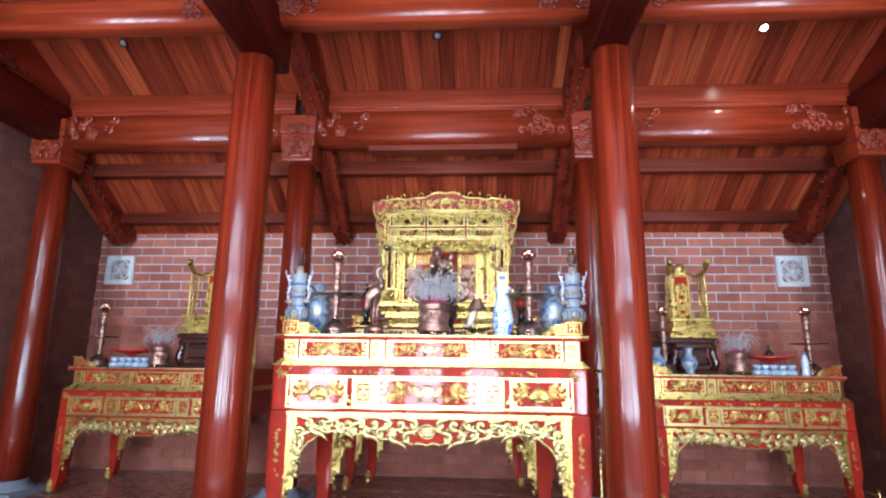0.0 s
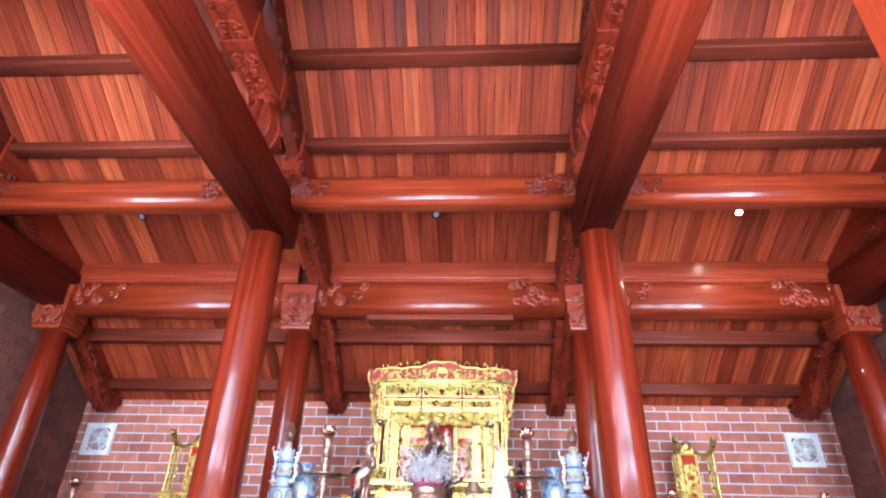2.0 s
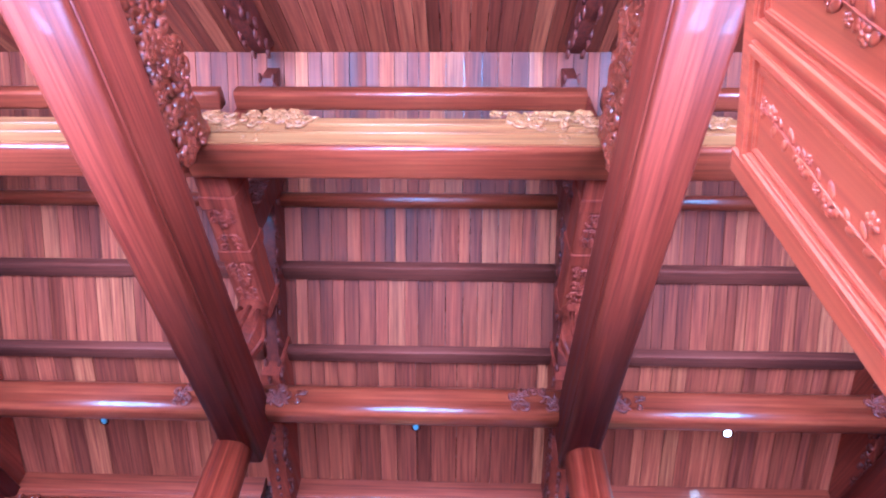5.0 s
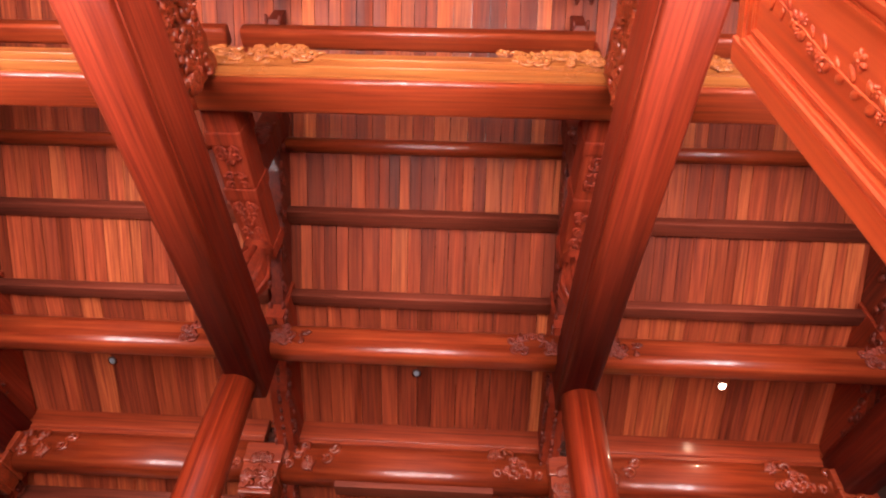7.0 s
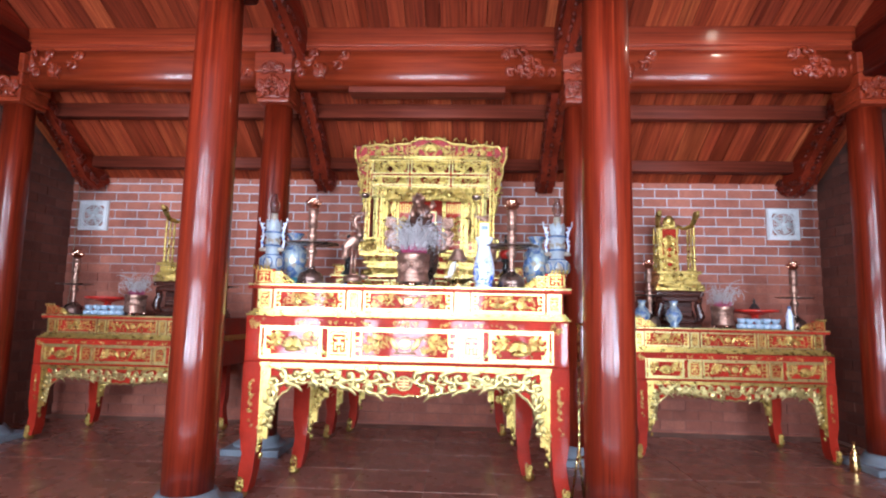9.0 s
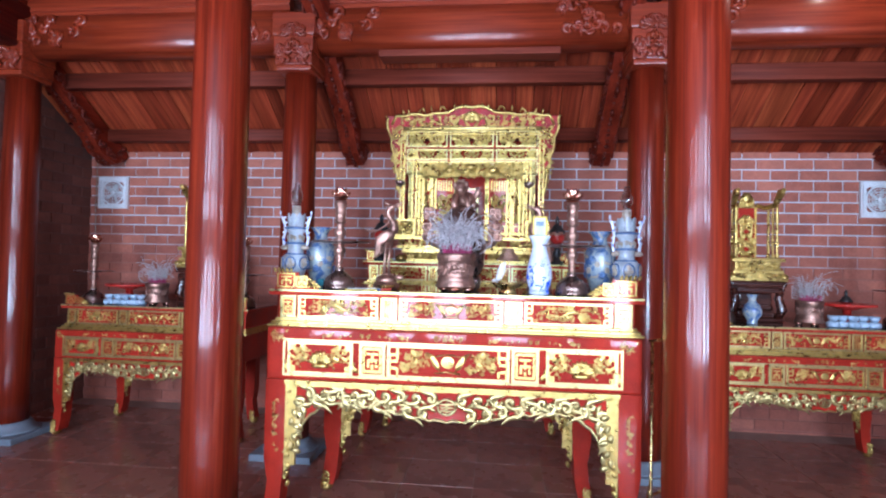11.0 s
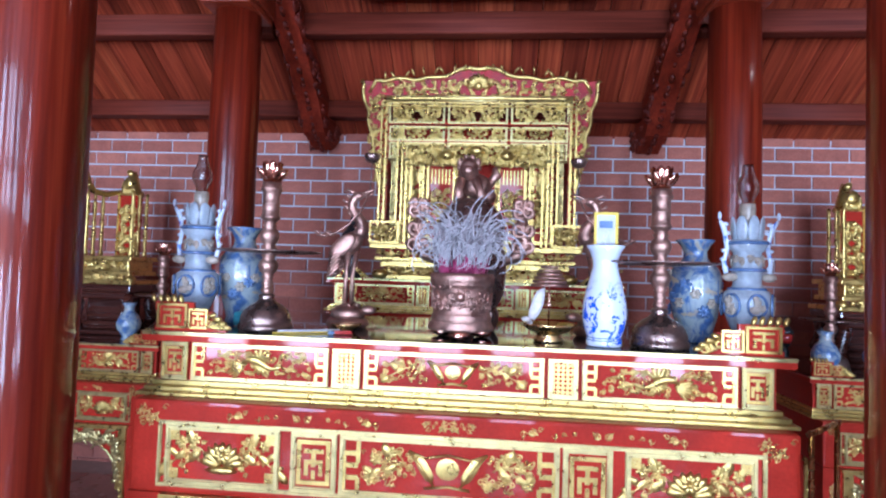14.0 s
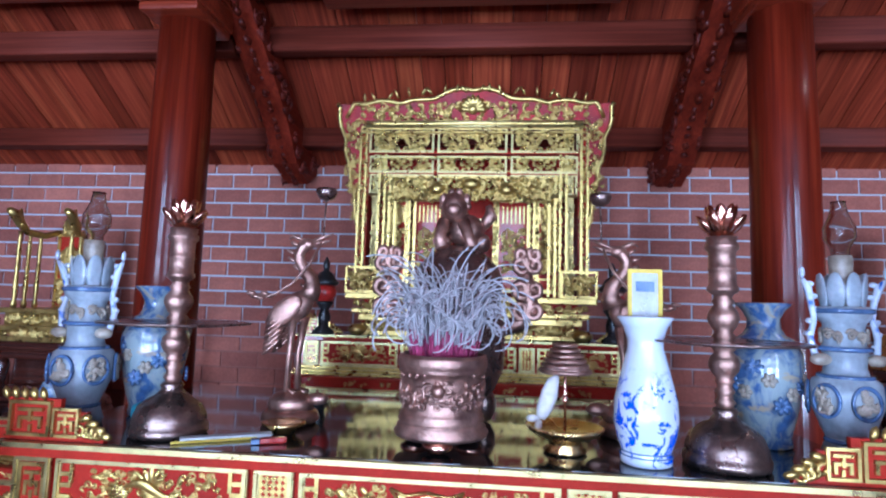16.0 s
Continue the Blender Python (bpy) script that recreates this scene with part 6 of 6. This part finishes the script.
# ---- side altars ----
def throne(at):
    root = thing("gilt_throne", "gold carved spirit throne with dragon-headed arms on a dark stand", "throne", "gilt thrones", at)
    bm = bmesh.new()
    for w, z0, z1 in ((0.2, 0.0, 0.03), (0.15, 0.03, 0.09), (0.13, 0.09, 0.24), (0.19, 0.24, 0.29), (0.22, 0.29, 0.34)):
        box(bm, -w, w, -w * 0.75, w * 0.75, z0, z1, 0.012)
    for s in (-1, 1):
        for y in (-0.12, 0.12):
            tube(bm, [(s * 0.16, y, 0.02), (s * 0.2, y, 0.1), (s * 0.17, y, 0.2), (s * 0.19, y, 0.28)], [0.03, 0.04, 0.035, 0.03], 8)
    part("stand", bm, M_BROWN, root, "dark brown stand with bulging legs")
    bm = bmesh.new()
    for w, z0, z1 in ((0.225, 0.34, 0.37), (0.2, 0.4, 0.43), (0.18, 0.43, 0.5), (0.21, 0.5, 0.53)):
        box(bm, -w, w, -w * 0.75, w * 0.75, z0, z1, 0.006)
    seat = part("pedestal", bm, M_GOLD, root)
    bm = bmesh.new()
    relief(bm, on(0, -0.155, 0.385), 0.42, 0.05, 161, 0.024, 0.01, 1.5)
    relief(bm, on(0, -0.138, 0.465), 0.34, 0.06, 162, 0.024, 0.009, 1.5)
    for s in (-1, 1):
        blob(bm, (s * 0.2, -0.14, 0.375), (0.04, 0.04, 0.03))
    part("pedestal_carving", bm, M_GOLD, seat)
    bm = bmesh.new()
    bar(bm, -0.085, 0.085, 0.1, 0.12, 0.53, 1.0)
    back = part("backrest", bm, M_RED, root)
    bm = bmesh.new()
    rim(bm, on(0, 0.1, 0.76), 0.17, 0.46, 0.016, 0.014)
    relief(bm, on(0, 0.1, 0.76), 0.14, 0.42, 163, 0.03, 0.012, 1.7)
    relief(bm, on(0, 0.1, 1.03), 0.2, 0.1, 164, 0.034, 0.014, 1.8)
    blob(bm, (0, 0.09, 1.06), (0.05, 0.025, 0.05))
    part("back_carving", bm, M_GOLD, back)
    for s in (-1, 1):
        bm = bmesh.new()
        tube(bm, [(s * 0.08, 0.1, 1.0), (s * 0.13, 0.04, 0.97), (s * 0.165, -0.05, 0.98), (s * 0.175, -0.1, 1.03), (s * 0.18, -0.14, 1.08), (s * 0.18, -0.18, 1.1)], [0.018, 0.02, 0.022, 0.026, 0.03, 0.016], 8)
        for i in range(6):
            leaf(bm, on(s * 0.175, -0.1, 1.0), 0, 0.015 * i, 0.045, 0.015, radians(90 + s * (50 - 10 * i)), 0.012)
        part("dragon_arm", bm, M_GOLD, root, "gilt dragon-headed armrest")
        for y in (-0.1, -0.03, 0.05):
            bm = bmesh.new()
            lathe(bm, [(0.013, 0.53), (0.017, 0.55), (0.009, 0.58), (0.014, 0.66), (0.009, 0.74), (0.015, 0.76), (0.009, 0.78), (0.013, 0.87), (0.009, 0.95), (0.012, 0.98)], 10, (s * 0.165, y, 0))
            part("baluster", bm, M_GOLD, root)


throne((-2.5, 5.58, STOP))
throne((2.42, 5.58, STOP))


def tray(at):
    root = turned("red_tray", "round red lacquered offering tray on a foot", "tray", "red trays", at, ((0.08, 0), (0.085, 0.012), (0.035, 0.035), (0.03, 0.12), (0.12, 0.145), (0.2, 0.155), (0.205, 0.175), (0.19, 0.172), (0.05, 0.155)), M_PLAINRED)
    return root


tray((-3.17, 5.42, STOP))
tray((3.1, 5.42, STOP))


def cups(at):
    root = thing("cup_stand", "blue and white ceramic stand with a row of small cups", "cup stand", "cup stands", at)
    bm = bmesh.new()
    for i in range(5):
        lathe(bm, [(0.03, 0.0), (0.046, 0.006), (0.048, 0.03), (0.036, 0.045)], 16, (-0.15 + 0.075 * i, 0.012 * (i % 2), 0))
    part("stand", bm, M_PALEBLUE, root, "scalloped pale blue glazed stand")
    for i in range(5):
        bm = bmesh.new()
        lathe(bm, [(0.02, 0.044), (0.034, 0.062), (0.041, 0.09), (0.035, 0.09), (0.02, 0.062)], 14, (-0.15 + 0.075 * i, 0.012 * (i % 2), 0))
        part("cup", bm, M_PALEBLUE, root)


cups((-3.05, 5.2, STOP))
cups((3.02, 5.2, STOP))
SM = ((0.035, 0), (0.038, 0.01), (0.03, 0.02), (0.062, 0.07), (0.066, 0.1), (0.05, 0.14), (0.028, 0.165), (0.026, 0.19), (0.04, 0.215), (0.034, 0.215), (0.02, 0.19))
for x, y in ((-2.16, 5.25), (1.98, 5.18), (2.28, 5.22)):
    turned("small_vase", "small grey-blue ceramic vase on a side altar", "vase", "small vases", (x, y, STOP), SM, M_CELADON, 1.1)
bt = thing("water_bottle", "small clear plastic water bottle with a blue cap", "bottle", "", (3.26, 5.14, STOP))
bm = bmesh.new()
lathe(bm, [(0.03, 0), (0.032, 0.01), (0.03, 0.06), (0.032, 0.12), (0.02, 0.16), (0.013, 0.175), (0.013, 0.19)], 18)
part("bottle", bm, M_CERAMIC, bt)
bm = bmesh.new()
lathe(bm, [(0.015, 0.186), (0.015, 0.205)], 14)
part("cap", bm, M_BLUE, bt)


# ---- on the walls and floor ----
def exhaust(at):
    root = thing("exhaust_fan", "square white plastic exhaust fan set on the brick wall", "fan", "exhaust fans", at)
    a = 0.17
    bm = bmesh.new()
    rim(bm, on(0, 0, 0), 2 * a, 2 * a, 0.05, 0.045)
    for s in (-1, 1):
        for t in (-1, 1):
            bar(bm, min(s * a * 0.62, s * a * 0.95), max(s * a * 0.62, s * a * 0.95), -0.028, 0, min(t * a * 0.62, t * a * 0.95), max(t * a * 0.62, t * a * 0.95))
    part("housing", bm, M_WHITE, root)
    bm = bmesh.new()
    for r in (0.125, 0.1, 0.075, 0.05):
        tube(bm, [(r * math.cos(q), -0.03, r * math.sin(q)) for q in [2 * math.pi * i / 28 for i in range(29)]], 0.004 if r < 0.12 else 0.01, 5)
    for i in range(6):
        q = math.pi * i / 6
        tube(bm, [(0.12 * math.cos(q), -0.03, 0.12 * math.sin(q)), (-0.12 * math.cos(q), -0.03, -0.12 * math.sin(q))], 0.003, 5)
    part("grille", bm, M_WHITE, root)
    for i in range(5):
        bm = bmesh.new()
        q = Matrix.Rotation(2 * math.pi * i / 5, 4, "Y") @ Matrix.Translation((0.06, -0.012, 0)) @ Matrix.Rotation(radians(25), 4, "X")
        blob(bm, (0, 0, 0), (0.05, 0.003, 0.026), q, 8, 4)
        part("blade", bm, M_PAPER, root)
    bm = bmesh.new()
    blob(bm, (0, -0.025, 0), (0.024, 0.012, 0.024))
    part("hub", bm, M_WHITE, root)


exhaust((-3.93, YB - 0.014, 2.24))
exhaust((3.82, YB - 0.014, 2.24))
cord = thing("wall_cord", "thin pale electric cord hanging down the corner wall", "cord", "", (-4.16, YB - 0.02, 1.2))
bm = bmesh.new()
tube(bm, [(0.03, -0.004, 1.6), (0.02, -0.004, 0.9), (0.04, -0.006, 0.3), (0.02, -0.005, 0.0)], 0.004, 5)
part("cable", bm, M_TAN, cord)

stand = thing("brass_stand", "slim folding brass stand between the altar and the column", "stand", "", (1.13, 3.76, 0))
for x, y in ((0.0, 0.0), (0.17, 0.16)):
    bm = bmesh.new()
    tube(bm, [(x + 0.03, y - 0.05, 0.0), (x, y, 0.3), (x, y, 1.16)], 0.009, 8)
    part("post", bm, M_BRASS, stand)
    bm = bmesh.new()
    tube(bm, [(x - 0.03, y + 0.12, 0.0), (x, y + 0.01, 0.36)], 0.008, 8)
    part("strut", bm, M_BRASS, stand)
for z in (0.3, 1.15):
    bm = bmesh.new()
    tube(bm, [(-0.02, -0.02, z), (0.19, 0.18, z)], 0.009, 8)
    part("rail", bm, M_BRASS, stand)
tin = thing("small_bottle", "small brass-coloured bottle on the floor by the column base", "bottle", "", (3.56, 4.86, 0.0))
bm = bmesh.new()
lathe(bm, [(0.035, 0), (0.038, 0.02), (0.036, 0.12), (0.02, 0.16), (0.012, 0.2), (0.012, 0.23)], 16)
part("bottle", bm, M_BRASS, tin)


# ---- floor tiles and bricks ----
bm = bmesh.new()
box(bm, -XW, XW, YF - 0.1, YB, -0.15, -0.004)
floor = structure("floor", bm, M_JOINT, "brown terracotta floor tiles with pale joints", "floor")
bm = bmesh.new()
vs = [bm.verts.new(p) for p in ((-600, -600, -0.16), (600, -600, -0.16), (600, 600, -0.16), (-600, 600, -0.16))]
bm.faces.new(vs)
structure("ground", bm, M_TREAD, "pale paved ground around the hall", "ground")
bm = bmesh.new()
TS = 0.5
box(bm, 0.003, TS - 0.003, 0.003, TS - 0.003, -0.012, 0.0, 0.0015)
tile_mesh = mesh_of("tile", bm, M_TILE)
for i in range(-9, 9):
    for j in range(-1, 13):
        x, y = i * TS + 0.12, j * TS - 0.05
        if x < -XW - 0.3 or x + TS > XW + 0.3 or y + TS > YB + 0.2:
            continue
        t = new("tile", tile_mesh)
        t.parent = floor
        t.location = (x, y, random.uniform(-0.0008, 0.0008))

BL, BH, JT = 0.262, 0.104, 0.013
rng = random.Random(11)
bm = bmesh.new()
box(bm, -(BL - JT) / 2, (BL - JT) / 2, -0.012, 0.006, -(BH - JT) / 2, (BH - JT) / 2, 0.003)
brick_mesh = mesh_of("brick", bm, M_BRICK)
rest = bmesh.new()
rows_n = int(2.73 / BH) + 1
for j in range(rows_n):
    z = 2.73 - BH * (j + 0.5)
    x = -XW + (0.0 if j % 2 else BL / 2)
    while x < XW + BL / 3:
        if abs(x) < 2.35 and z > 1.35:
            q = new("brick", brick_mesh)
            q.parent = wall_north
            q.location = (x, YB - rng.uniform(0, 0.002), z)
        else:
            d = rng.uniform(0.009, 0.012)
            xa, x1 = max(-XW, x - (BL - JT) / 2), min(XW, x + (BL - JT) / 2)
            if x1 - xa > 0.03:
                bar(rest, xa, x1, YB - d, YB + 0.004, max(0.0, z - (BH - JT) / 2), z + (BH - JT) / 2)
        x += BL
tagged(part("bricks_of_the_wall", rest, M_BRICK, wall_north), "", "", "", "stuff")
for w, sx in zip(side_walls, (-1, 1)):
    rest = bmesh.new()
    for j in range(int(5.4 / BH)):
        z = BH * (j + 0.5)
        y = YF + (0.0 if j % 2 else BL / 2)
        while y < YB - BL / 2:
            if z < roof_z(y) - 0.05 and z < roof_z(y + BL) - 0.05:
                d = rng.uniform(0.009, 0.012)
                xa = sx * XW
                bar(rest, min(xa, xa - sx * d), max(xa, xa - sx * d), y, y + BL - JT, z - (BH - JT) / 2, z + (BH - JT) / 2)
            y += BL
    tagged(part("bricks_of_the_wall", rest, M_DIMBRICK, w), "", "", "", "stuff")
